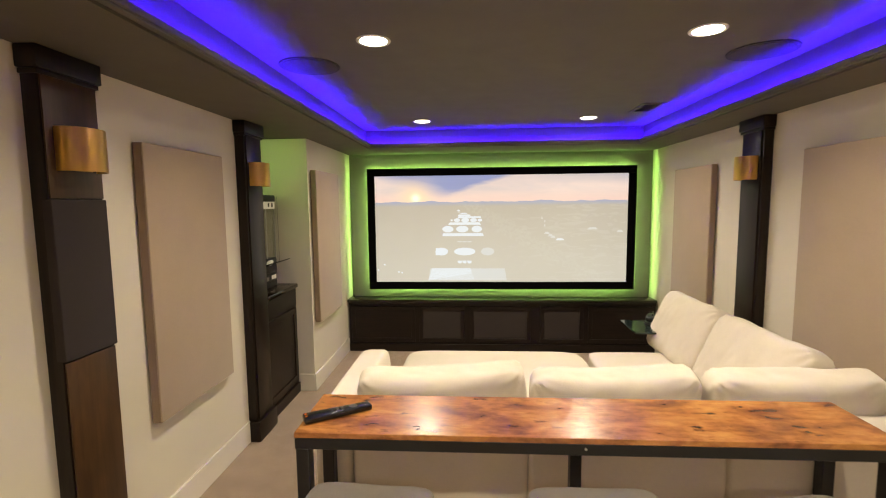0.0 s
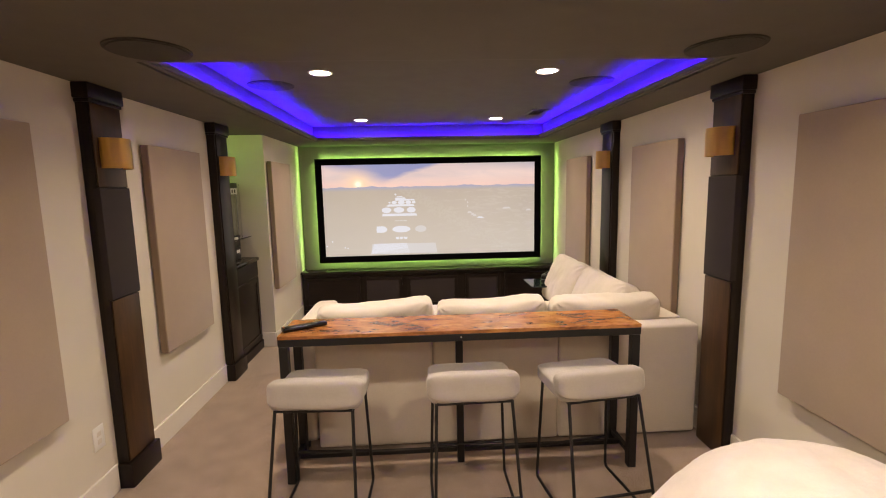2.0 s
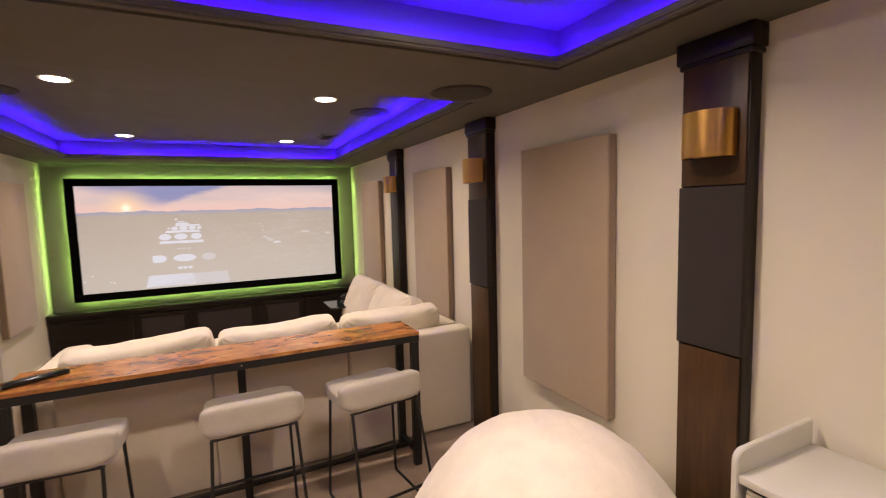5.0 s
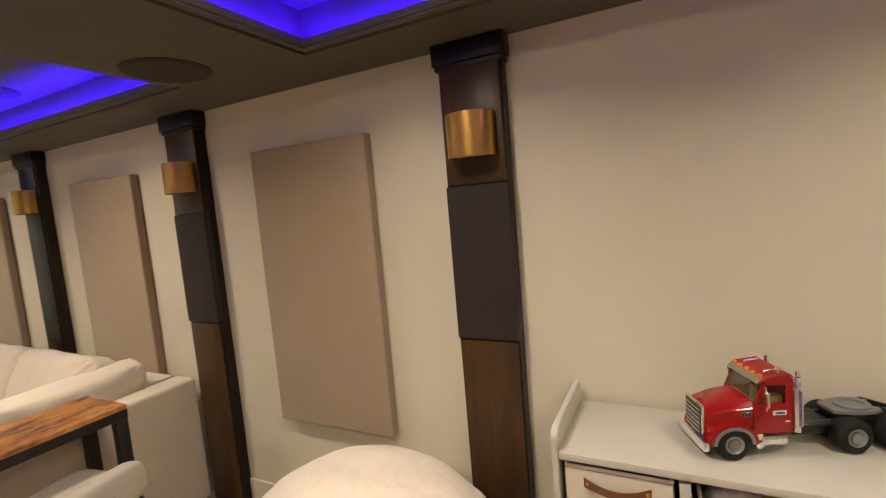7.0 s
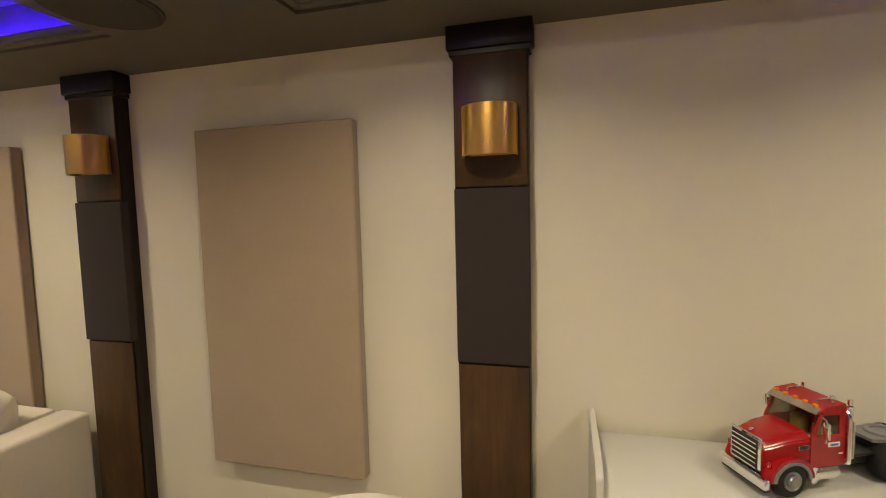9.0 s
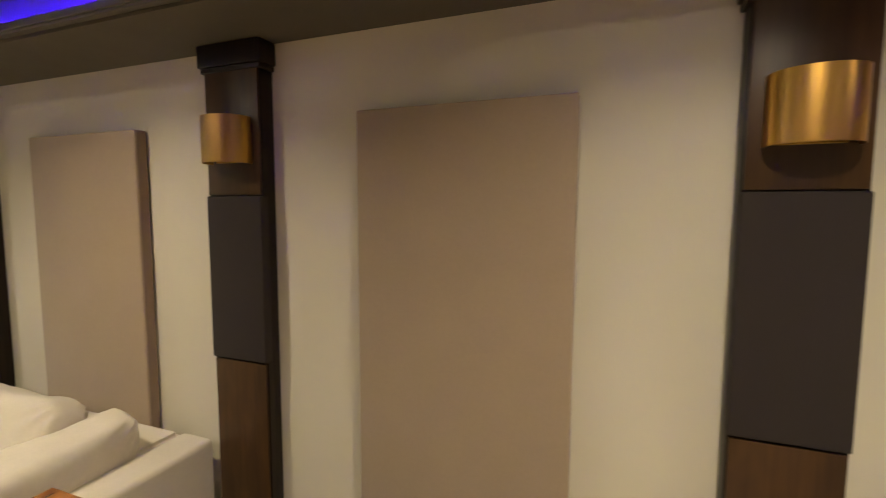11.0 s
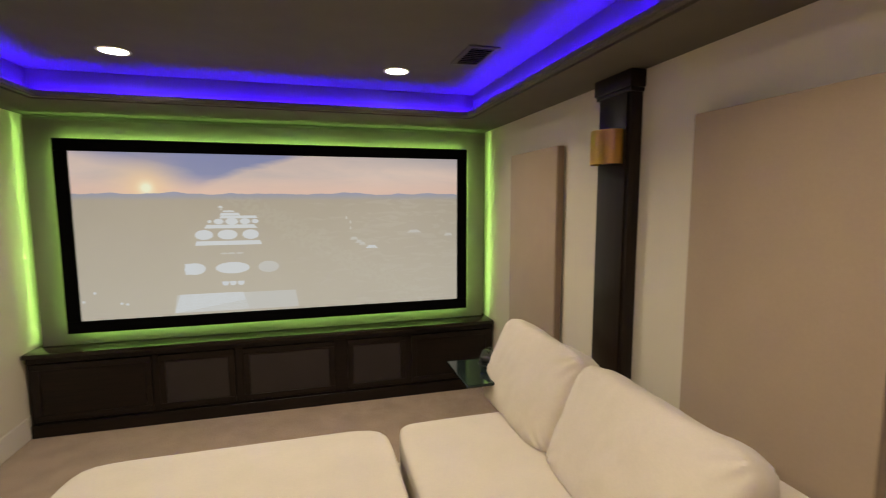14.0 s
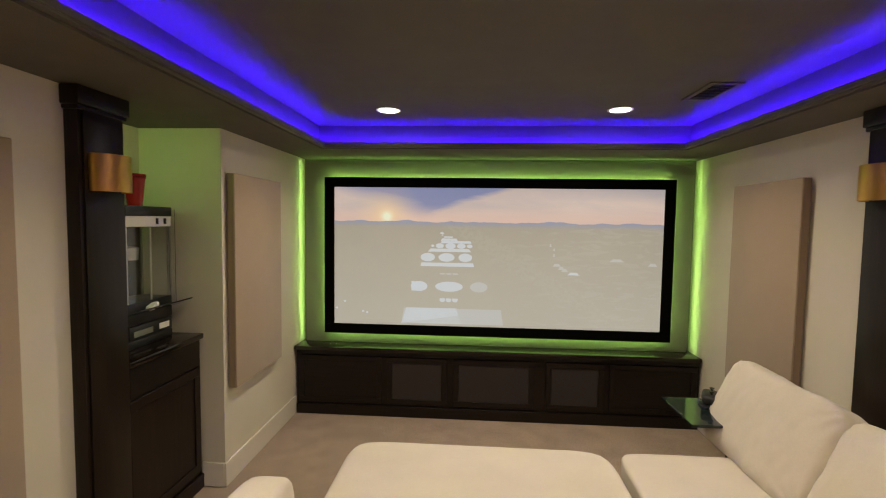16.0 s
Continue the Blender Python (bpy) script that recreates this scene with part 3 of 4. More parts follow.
    upper = mix_colour(nt, calc("GREATER_THAN", v, ridge), hills, warm)
    edge = calc("SMOOTH_MIN", calc("MAXIMUM", calc("MULTIPLY_ADD", v, 26.0, -18.6), 0.0), 1.0, 0.3)
    pic = mix_colour(nt, edge, land, upper)
    bs.inputs["Base Color"].default_value = (0.10, 0.10, 0.10, 1)
    bs.inputs["Roughness"].default_value = 0.9
    nt.links.new(pic, bs.inputs["Emission Color"])
    bs.inputs["Emission Strength"].default_value = 0.88
    part("picture", cube(-iw, iw, -0.004, 0.012, -ih, ih), m, ob, "sunset over a hazy plain, projected", smooth=False)
    pale, faint = glow("picture_white", (0.62, 0.62, 0.65), 1.0), glow("picture_pale", (0.545, 0.52, 0.50), 1.0)

    def oval(uu, vv, ru, rv, m, n=20):
        bm = bmesh.new()
        vs = [bm.verts.new(((2 * (uu + ru * math.cos(2 * math.pi * i / n)) - 1) * iw, -0.006, (1 - 2 * (vv + rv * math.sin(2 * math.pi * i / n))) * ih)) for i in range(n)]
        bm.faces.new(vs)
        part("picture_spot", bm, m, ob, smooth=False)

    def bar(u0, u1, v0, v1, m, lean=0.0):
        bm = bmesh.new()
        vs = [bm.verts.new(((2 * a - 1) * iw, -0.006, (1 - 2 * b) * ih)) for a, b in ((u0, v1), (u1, v1), (u1 - lean, v0), (u0 + lean, v0))]
        bm.faces.new(vs)
        part("picture_band", bm, m, ob, smooth=False)
    # the white shapes that run down the middle of the picture
    bar(0.213, 0.53, 0.872, 0.985, faint, 0.008)
    bar(0.213, 0.40, 0.869, 0.984, pale, 0.016)
    for a, ru, m in ((0.268, 0.026, pale), (0.361, 0.043, pale), (0.453, 0.027, faint)):
        oval(a, 0.711, ru, 0.037, m)
    bar(0.244, 0.268, 0.676, 0.745, pale)
    for a in (0.341, 0.360, 0.380):
        oval(a, 0.811, 0.0085, 0.014, pale, 10)
        bar(a - 0.0085, a + 0.0085, 0.797, 0.809, pale)
        oval(a, 0.618, 0.010, 0.006, faint, 10)
    bar(0.271, 0.438, 0.538, 0.565, pale, 0.004)
    for a, ru in ((0.294, 0.0225), (0.352, 0.025), (0.410, 0.021)):
        oval(a, 0.499, ru, 0.031, pale)
    bar(0.294, 0.428, 0.436, 0.459, pale, 0.008)
    for a, ru in ((0.309, 0.005), (0.331, 0.0125), (0.364, 0.016), (0.397, 0.0135), (0.423, 0.009)):
        oval(a, 0.416, ru, 0.019 * ru / 0.016 + 0.003, pale, 14)
    bar(0.333, 0.429, 0.380, 0.397, pale, 0.004)
    bar(0.334, 0.386, 0.362, 0.379, pale, 0.004)
    bar(0.343, 0.372, 0.347, 0.357, pale, 0.002)
    bar(0.331, 0.344, 0.318, 0.330, pale, 0.003)
    bar(0.336, 0.342, 0.330, 0.346, faint, 0.001)
    for a, b, ru in ((0.688, 0.540, 0.012), (0.702, 0.562, 0.010), (0.712, 0.576, 0.010), (0.739, 0.600, 0.018), (0.866, 0.500, 0.022), (0.972, 0.527, 0.014), (0.668, 0.40, 0.003), (0.679, 0.43, 0.003), (0.679, 0.47, 0.003)):
        bar(a - ru, a + ru, b - 0.010, b + 0.010, faint if b != 0.60 else pale, ru * 0.5)
    for a, b in ((0.008, 0.885), (0.034, 0.835), (0.092, 0.905), (0.105, 0.912)):
        oval(a, b, 0.004, 0.008, pale, 8)
    # light strip on the back of the frame
    for a in ((-w + 0.03, w - 0.03, h - 0.030, h - 0.015), (-w + 0.03, w - 0.03, -h + 0.015, -h + 0.030), (-w + 0.015, -w + 0.030, -h + 0.05, h - 0.05), (w - 0.030, w - 0.015, -h + 0.05, h - 0.05)):
        part("light_tape", cube(a[0], a[1], 0.0255, 0.034, a[2], a[3]), LED_BACK, ob, "green light strip", smooth=False)
    for sx in (-1, 1):
        part("bracket", cube(sx * 0.9 - 0.05, sx * 0.9 + 0.05, 0.026, 0.0695, -0.1, 0.1), PLASTIC, ob, smooth=False)


projection_screen()


def media_console():
    x0, x1, y0, y1, top = 1.17, 4.765, 7.80, 8.0, 0.60
    ob = thing("media_console", (0, 0, 0), "long low dark espresso built-in cabinet under the screen", "cabinet")
    part("body", cube(x0, x1, y0 + 0.012, 8.07, FLOOR, top - 0.035), ESPRESSO_X, ob, smooth=False)
    part("countertop", cube(x0 - 0.012, x1 - 0.002, y0 - 0.035, 8.078, top - 0.034, top, 0.006), POLISHED, ob)
    part("skirting", cube(x0, x1 - 0.002, y0 - 0.012, y0 + 0.011, FLOOR, 0.06, 0.003, 1), ESPRESSO_X, ob)
    part("crown_rail", cube(x0, x1 - 0.002, y0 - 0.008, y0 + 0.011, top - 0.075, top - 0.035, 0.003, 1), ESPRESSO_X, ob)
    for a, b, cloth in ((1.20, 1.965, False), (2.015, 2.555, True), (2.62, 3.335, True), (3.445, 3.945, True), (4.0, 4.74, False)):
        z0, z1, r = 0.082, top - 0.085, 0.045
        bm = bmesh.new()
        for q in ((a, b, z1 - r, z1), (a, b, z0, z0 + r), (a, a + r, z0 + r, z1 - r), (b - r, b, z0 + r, z1 - r)):
            box(bm, q[0], q[1], y0 - 0.006, y0 + 0.011, q[2], q[3], 0.002, 1)
        door = part("door", bm, ESPRESSO_X, ob)
        part("infill", cube(a + r, b - r, y0 + 0.004, y0 + 0.011, z0 + r, z1 - r), GRILLE if cloth else ESPRESSO_X, door, "charcoal speaker cloth" if cloth else "", smooth=False)


media_console()


# ---- alcove with the bar cabinet ----
def bar_cabinet():
    x0, x1, y0, y1, top = BACK + 0.003, 0.997, 5.93, JOG - 0.018, 1.005
    ob = thing("bar_cabinet", (0, 0, 0), "dark espresso wooden bar cabinet built into the alcove", "cabinet")
    part("body", cube(x0, x1, y0, y1, FLOOR, top - 0.036), ESPRESSO, ob, smooth=False)
    part("countertop", cube(x0, x1 + 0.03, y0, y1, top - 0.035, top, 0.006), POLISHED, ob)
    part("drawer", cube(x1, x1 + 0.014, y0 + 0.02, y1 - 0.02, 0.80, 0.965, 0.003, 1), ESPRESSO_X, ob)
    z0, z1, r, a, b = 0.09, 0.785, 0.055, y0 + 0.02, y1 - 0.02
    bm = bmesh.new()
    for q in ((a, b, z1 - r, z1), (a, b, z0, z0 + r), (a, a + r, z0 + r, z1 - r), (b - r, b, z0 + r, z1 - r)):
        box(bm, x1, x1 + 0.014, q[0], q[1], q[2], q[3], 0.002, 1)
    door = part("door", bm, ESPRESSO, ob)
    part("infill", cube(x1, x1 + 0.005, a + r, b - r, z0 + r, z1 - r), ESPRESSO, door, smooth=False)
    part("skirting", cube(x1, x1 + 0.018, y0, y1, FLOOR, 0.06, 0.003, 1), ESPRESSO, ob)


bar_cabinet()


def popcorn_machine():
    """Counter machine on a drawer base: clear box with a white head, drop-down tray in front."""
    ob = thing("popcorn_machine", (0.768, 6.315, 1.005), "black countertop popcorn machine with clear sides, on the bar cabinet", "popcorn machine")
    w, d = 0.19, 0.10
    part("base", cube(-d, d, -w, w, 0.0, 0.05, 0.005), PLASTIC, ob)
    part("drawer", cube(-d, d + 0.004, -w + 0.01, w - 0.01, 0.052, 0.13, 0.004), PLASTIC, ob)
    part("switch_plate", cube(d + 0.004, d + 0.007, 0.06, 0.15, 0.07, 0.105, 0.001, 1), WHITE, ob)
    part("deck", cube(-d, d, -w, w, 0.132, 0.26, 0.004), PLASTIC, ob)
    bm = cube(-0.01, 0.095, -w - 0.03, w + 0.06, -0.004, 0.004, 0.001, 1)
    part("tray", place(bm, pose(d + 0.012, 0, 0.20, 0, -22, 0)), SMOKED, ob, "drop-down dark tray")
    part("front_plate", cube(d + 0.004, d + 0.007, -0.15, 0.005, 0.066, 0.100, 0.001, 1), STEEL, ob, "long pale label plate")
    part("door_stile", cube(d + 0.0005, d + 0.006, -0.006, 0.006, 0.262, 0.693, 0.001, 1), STEEL, ob)
    part("scoop", pillow(0.05, 0.10, 0.035, 3, 0.2, 8, 9.0, 0.006, pose(d + 0.045, -0.05, 0.232, 10, -14, 12)), WHITE, ob, "white plastic popcorn scoop")
    for x in (-d, d - 0.012):
        for y in (-w, w - 0.012):
            part("post", cube(x, x + 0.012, y, y + 0.012, 0.26, 0.695), STEEL, ob, smooth=False)
    part("pane", cube(d - 0.005, d, -w + 0.014, w - 0.014, 0.262, 0.693), GLASS, ob, smooth=False)
    for y in (-w, w - 0.004):
        part("pane", cube(-d + 0.013, d - 0.013, y, y + 0.004, 0.262, 0.693), GLASS, ob, smooth=False)
    part("side_guard", cube(d - 0.03, d + 0.026, w + 0.002, w + 0.006, 0.20, 0.80), GLASS, ob, "clear side guard", smooth=False)
    part("back", cube(-d, -d + 0.004, -w + 0.013, w - 0.013, 0.262, 0.693), PLASTIC, ob, smooth=False)
    part("kettle", place(lathe(bmesh.new(), [(0.05, 0), (0.055, 0.07), (0.03, 0.08)], 20), pose(0, -0.05, 0.50)), STEEL, ob)
    part("control_band", cube(-d, d + 0.004, -w, w, 0.695, 0.757, 0.003, 1), WHITE, ob)
    for y in (0.05, 0.12):
        part("switch", cube(d + 0.004, d + 0.009, y, y + 0.02, 0.71, 0.745, 0.001, 1), PLASTIC, ob)
    part("lid", cube(-d - 0.002, d + 0.008, -w - 0.004, w + 0.004, 0.7575, 0.815, 0.006), PLASTIC, ob)


popcorn_machine()


def party_cup(at):
    ob = thing("party_cup", at, "stack of red plastic cups on the popcorn machine", "cup")
    bm = lathe(bmesh.new(), [(0.038, 0.0), (0.054, 0.155), (0.058, 0.157), (0.058, 0.163), (0.053, 0.161), (0.037, 0.006)], 28)
    part("wall", bm, RED, ob)
    for z in (0.164, 0.174):
        part("rim", place(lathe(bmesh.new(), [(0.053, 0), (0.0595, 0.002), (0.0595, 0.008), (0.053, 0.009)], 28), pose(0, 0, z)), RED, ob)


party_cup((0.822, 6.264, 1.821))


# ---- small wall things ----
ob = thing("outlet_cover", (LEFT, 3.96, 0.36), "white plastic wall socket plate", "socket")
part("plate", cube(0.0005, 0.006, -0.044, 0.044, -0.068, 0.068, 0.003), WHITE, ob)
for z in (-0.022, 0.022):
    part("socket", cube(0.006, 0.008, -0.016, 0.016, z - 0.014, z + 0.014, 0.001, 1), TRIM, ob)


# ---- sofa ----
def sectional():
    ob = thing("sectional_sofa", (0, 0, 0), "cream cloth L-shaped sectional sofa with loose back cushions", "sofa")
    x1, y0 = 4.712, 4.37
    part("base", cube(2.11, 4.46, 4.545, 5.62, -0.005, 0.255, 0.02), SOFA, ob)
    part("base", cube(3.60, 4.46, 5.6205, 6.31, -0.005, 0.255, 0.02), SOFA, ob)
    part("base", cube(2.10, 3.56, 5.6205, 6.29, -0.005, 0.255, 0.02), SOFA, ob)
    for a, b in ((2.108, 2.89), (2.892, 3.74), (3.742, x1)):
        part("backrest", cube(a, b, y0, 4.54, -0.012, 0.765, 0.022, 3), SOFA, ob)
    bm = prism(bmesh.new(), [(4.50, 4.542), (x1, 4.542), (x1, 5.80), (4.682, 5.83), (4.682, 6.56), (4.50, 6.56)], "z", -0.012, 0.765)
    bmesh.ops.bevel(bm, geom=bm.edges[:], offset=0.024, segments=3, affect="EDGES")
    part("side_back", bm, SOFA, ob)
    part("arm", pillow(0.195, 1.085, 0.805, 7, 0.0, 18, 5, 0.002, pose(2.012, 4.913, 0.390)), SOFA, ob)
    for a, b, c, d, s in ((2.095, 3.56, 4.66, 6.335, 1.0), (3.605, 4.47, 4.66, 6.335, 2.0)):
        part("seat_cushion", pillow(b - a, d - c, 0.20, 12, 0.05, 20, s, 0.002, pose((a + b) / 2, (c + d) / 2, 0.375)), SOFA, ob, "plump cream seat cushion")
    for x, w, s, tilt in ((2.50, 0.83, 3.0, 3.5), (3.325, 0.79, 4.0, 2.0), (4.145, 0.80, 5.0, 0.5)):
        part("back_cushion", pillow(w, 0.54, 0.25, 7.0, 0.47, 44, s, 0.006, pose(x, 4.665, 0.69, 107, -tilt, 0), 0.035, 0.0045), SOFA, ob, "plump cream back cushion")
    for y, w, s in ((6.225, 0.86, 6.0), (5.325, 0.91, 7.0)):
        part("back_cushion", pillow(w, 0.555, 0.295, 6.5, 0.40, 48, s, 0.007, pose(4.392, y, 0.682, 66, 0, -90), 0.022, 0.0048), SOFA, ob, "plump cream back cushion")
    for x, y in ((2.01, 4.45), (4.6, 4.45), (2.2, 6.2), (4.35, 6.2), (2.01, 5.35)):
        part("foot", place(lathe(bmesh.new(), [(0.02, 0), (0.025, 0.045)], 12), pose(x, y, FLOOR)), PLASTIC, ob)


sectional()


# ---- bar table ----
def bar_table():
    x0, x1, y0, y1, top = 1.987, 4.132, 4.02, 4.366, 0.893
    ob = thing("bar_table", (0, 0, 0), "narrow bar table with rustic brown top, black steel frame", "table")
    part("tabletop", cube(x0, x1, y0, y1, top - 0.022, top, 0.002, 1), BURL, ob, smooth=False)
    s = 0.05
    bm = bmesh.new()
    for a in ((x0, x1, y0 + 0.002, y0 + 0.04), (x0, x1, y1 - 0.04, y1 - 0.002), (x0, x0 + 0.04, y0 + 0.04, y1 - 0.04), (x1 - 0.04, x1, y0 + 0.04, y1 - 0.04)):
        box(bm, *a, top - 0.066, top - 0.0225, 0.002, 1)
    part("apron", bm, BLACK, ob)
    for x in (x0 + 0.003, x1 - s - 0.003):
        for y in (y0 + 0.003, y1 - s - 0.003):
            leg = part("leg", cube(x, x + s, y, y + s, FLOOR + 0.006, top - 0.0665, 0.003, 1), BLACK, ob)
            part("foot_pad", place(lathe(bmesh.new(), [(0.014, 0), (0.014, 0.007)], 12), pose(x + s / 2, y + s / 2, FLOOR)), PLASTIC, leg)
    xm, ym = 3.050, (y0 + y1) / 2
    part("leg", cube(xm - 0.022, xm + 0.022, ym - 0.022, ym + 0.022, FLOOR, top - 0.0665, 0.003, 1), BLACK, ob)
    part("cross_rail", cube(xm - 0.02, xm + 0.02, y0 + 0.041, y1 - 0.041, top - 0.066, top - 0.03, 0.002, 1), BLACK, ob)
    part("screw", place(lathe(bmesh.new(), [(0.005, 0), (0.004, 0.002)], 10), pose(xm, y0 + 0.002, top - 0.042, 90, 0, 0)), STEEL, ob)
    for x in (x0 + 0.012, x1 - 0.042):
        part("stretcher", cube(x, x + 0.03, y0 + 0.0535, y1 - 0.0535, 0.035, 0.065, 0.002, 1), BLACK, ob)
    for a, b in ((x0 + 0.0425, xm - 0.0225), (xm + 0.0225, x1 - 0.0425)):
        part("stretcher", cube(a, b, ym - 0.014, ym + 0.014, 0.037, 0.063, 0.002, 1), BLACK, ob)


bar_table()


def remote_control():
    ob = thing("remote_control", (2.112, 4.165, 0.894), "long black plastic remote control lying on the bar table", "remote control", turn=31)
    bm = cube(-0.135, 0.135, -0.029, 0.029, 0, 0.024, 0.008, 3)
    for v in bm.verts:
        # slimmer towards the far end
        v.co.y *= 1.0 - 0.16 * max(0.0, v.co.x) / 0.135
        v.co.z *= 1.12 if v.co.x < -0.10 else 1.0
    part("body", bm, GLOSSBLACK, ob)
    for i in range(6):
        for j in (-1, 0, 1):
            part("button", cube(-0.098 + i * 0.022, -0.086 + i * 0.022, j * 0.013 - 0.004, j * 0.013 + 0.004, 0.024, 0.0258, 0.0008, 1), BUTTON, ob)
    part("dial", place(lathe(bmesh.new(), [(0.016, 0), (0.016, 0.002), (0.012, 0.003)], 20), pose(0.062, 0, 0.024)), BUTTON, ob)
    for y in (-0.012, 0.010):
        part("indicator", cube(-0.128, -0.121, y - 0.004, y + 0.004, 0.0265, 0.0285, 0.0008, 1), AMBER, ob, "small amber key")


remote_control()


# ---- bar stools ----
def bar_stool(at, turn):
    """Local: the sitter faces +y; a low roll of a back stands at -y."""
    ob = thing("bar_stool", at, "low-backed bar stool in pale cloth on thin black steel legs", "stool", "bar stools", turn)
    part("seat", pillow(0.475, 0.395, 0.09, 8, 0.06, 14, 1.0, 0.002, pose(0, 0.085, 0.637 - FLOOR)), STOOLCLOTH, ob, "flat cream cloth seat pad")
    bm = pillow(0.50, 0.125, 0.145, 5, 0.0, 16, 2.0, 0.002)
    for v in bm.verts:
        v.co.y += 0.035 * (abs(v.co.x) / 0.25) ** 4
    part("backrest", place(bm, pose(0, -0.078, 0.683 - FLOOR, -9, 0, 0)), STOOLCLOTH, ob, "rounded low back roll")
    r = 0.0085
    for s in (-1, 1):
        pts = bend([(s * 0.20, -0.105, 0.60 - FLOOR), (s * 0.227, -0.262, r), (s * 0.227, 0.252, r), (s * 0.205, 0.225, 0.592 - FLOOR)], 0.03)
        part("leg_frame", tube(bmesh.new(), pts, r), BLACK, ob)
        part("seat_rail", tube(bmesh.new(), [(s * 0.20, -0.105, 0.600 - FLOOR), (s * 0.205, 0.225, 0.588 - FLOOR)], r), BLACK, ob)
    for y, z, x in ((-0.105, 0.602 - FLOOR, 0.20), (0.225, 0.588 - FLOOR, 0.205), (0.245, 0.205, 0.220), (-0.224, 0.165, 0.220)):
        part("cross_bar", tube(bmesh.new(), [(-x, y, z), (x, y, z)], r), BLACK, ob)
    return ob


stool = bar_stool((2.262, 3.785, FLOOR), -3)
for x, y, turn in ((3.086, 3.80, 1), (3.757, 3.775, 8)):
    copy_thing(stool, pose(x, y, FLOOR, 0, 0, turn))


# ---- plush bean bag ----
def bean_bag():
    bm = bmesh.new()
    bmesh.ops.create_icosphere(bm, subdivisions=7, radius=1)
    cx, cy, rad = 4.176, 2.758, 0.583
    for v in bm.verts:
        x, y, z = v.co
        r = min(1.0, (x * x + y * y) ** 0.5)
        if z > 0:
            h = 0.385 + 0.383 * (1 - r ** 2.9)
        else:
            h = max(FLOOR, 0.385 - 0.42 * min(1, (1 - r) * 4.0) ** 0.5)
        w = 0.008 * noise.noise(Vector((x * 3, y * 3, z * 3 + 4))) + 0.0028 * noise.noise(Vector((x * 9, y * 9, z * 9)))
        w += 0.0016 * noise.noise(Vector((x * 20, y * 20, z * 20))) + 0.0009 * noise.noise(Vector((x * 75, y * 75, z * 75)))
        X, Y, Z = cx + rad * x * (1 + w), cy + rad * y * (1 + w), max(FLOOR, h * (1 + w * 2))
        X = min(X, 4.745 if Y > 2.62 else 4.68 if Y < 2.59 else 4.68 + 0.065 * (Y - 2.59) / 0.03)
        v.co = (X, Y, Z)
    solid("bean_bag", bm, FUR, "large round cream plush bean bag against the wall", "bean bag")


bean_bag()


# ---- toy cabinet ----
CT = 0.884


def toy_cabinet():
    x0, x1, y1 = 4.350, 4.748, 2.079
    n, w, t = 3, 0.342, 0.03
    y0 = y1 - n * (w + t) - t
    ob = thing("toy_cabinet", (0, 0, 0), "pale grey painted cubby cabinet with canvas bins", "cabinet")
    part("top", cube(x0 - 0.004, x1, y0 + 0.02, y1 - 0.0205, CT - 0.025, CT, 0.003), GREYPAINT, ob)
    for y in (y0, y1 - 0.02):
        arc = [(x0 - 0.008, FLOOR), (x1, FLOOR), (x1, CT + 0.084)]
        arc += [(x0 + 0.03 - 0.038 * math.sin(radians(a)), CT + 0.037 + 0.038 * math.cos(radians(a))) for a in range(0, 91, 15)]
        bm = prism(bmesh.new(), arc, "y", y, y + 0.02)
        bmesh.ops.bevel(bm, geom=[e for e in bm.edges if e.calc_face_angle(0) > 1.2], offset=0.003, segments=2, affect="EDGES")
        part("side_panel", bm, GREYPAINT, ob)
    part("back", cube(x1 - 0.006, x1, y0 + 0.02, y1 - 0.02, FLOOR, CT - 0.026), GREYPAINT, ob, smooth=False)
    for z in (0.05, 0.31, 0.575):
        part("shelf", cube(x0, x1 - 0.0065, y0 + 0.0205, y1 - 0.0205, z, z + 0.018), GREYPAINT, ob, smooth=False)
    for i in range(1, n):
        y = y1 - 0.02 - i * (w + t) + t / 2
        for z in (0.0685, 0.3285, 0.5935):
            part("divider", cube(x0, x1 - 0.0065, y - t / 2, y + t / 2, z, z + (0.241 if z < 0.5 else 0.253)), GREYPAINT, ob, smooth=False)
    part("plinth", cube(x0 + 0.02, x1 - 0.01, y0 + 0.02, y1 - 0.02, FLOOR, 0.0495), GREYPAINT, ob, smooth=False)
    for i in range(n):
        yc = y1 - 0.02 - i * (w + t) - w / 2
        for k, z in enumerate((0.0685, 0.3285, 0.5935)):
            if i == 1 and k == 2:
                storage_bin(x0 - 0.034, yc - 0.006, z, 0.205, "open cream canvas bin pulled slightly forward, full of toys", 1.5)
            else:
                storage_bin(x0, yc, z)
    return y0, y1


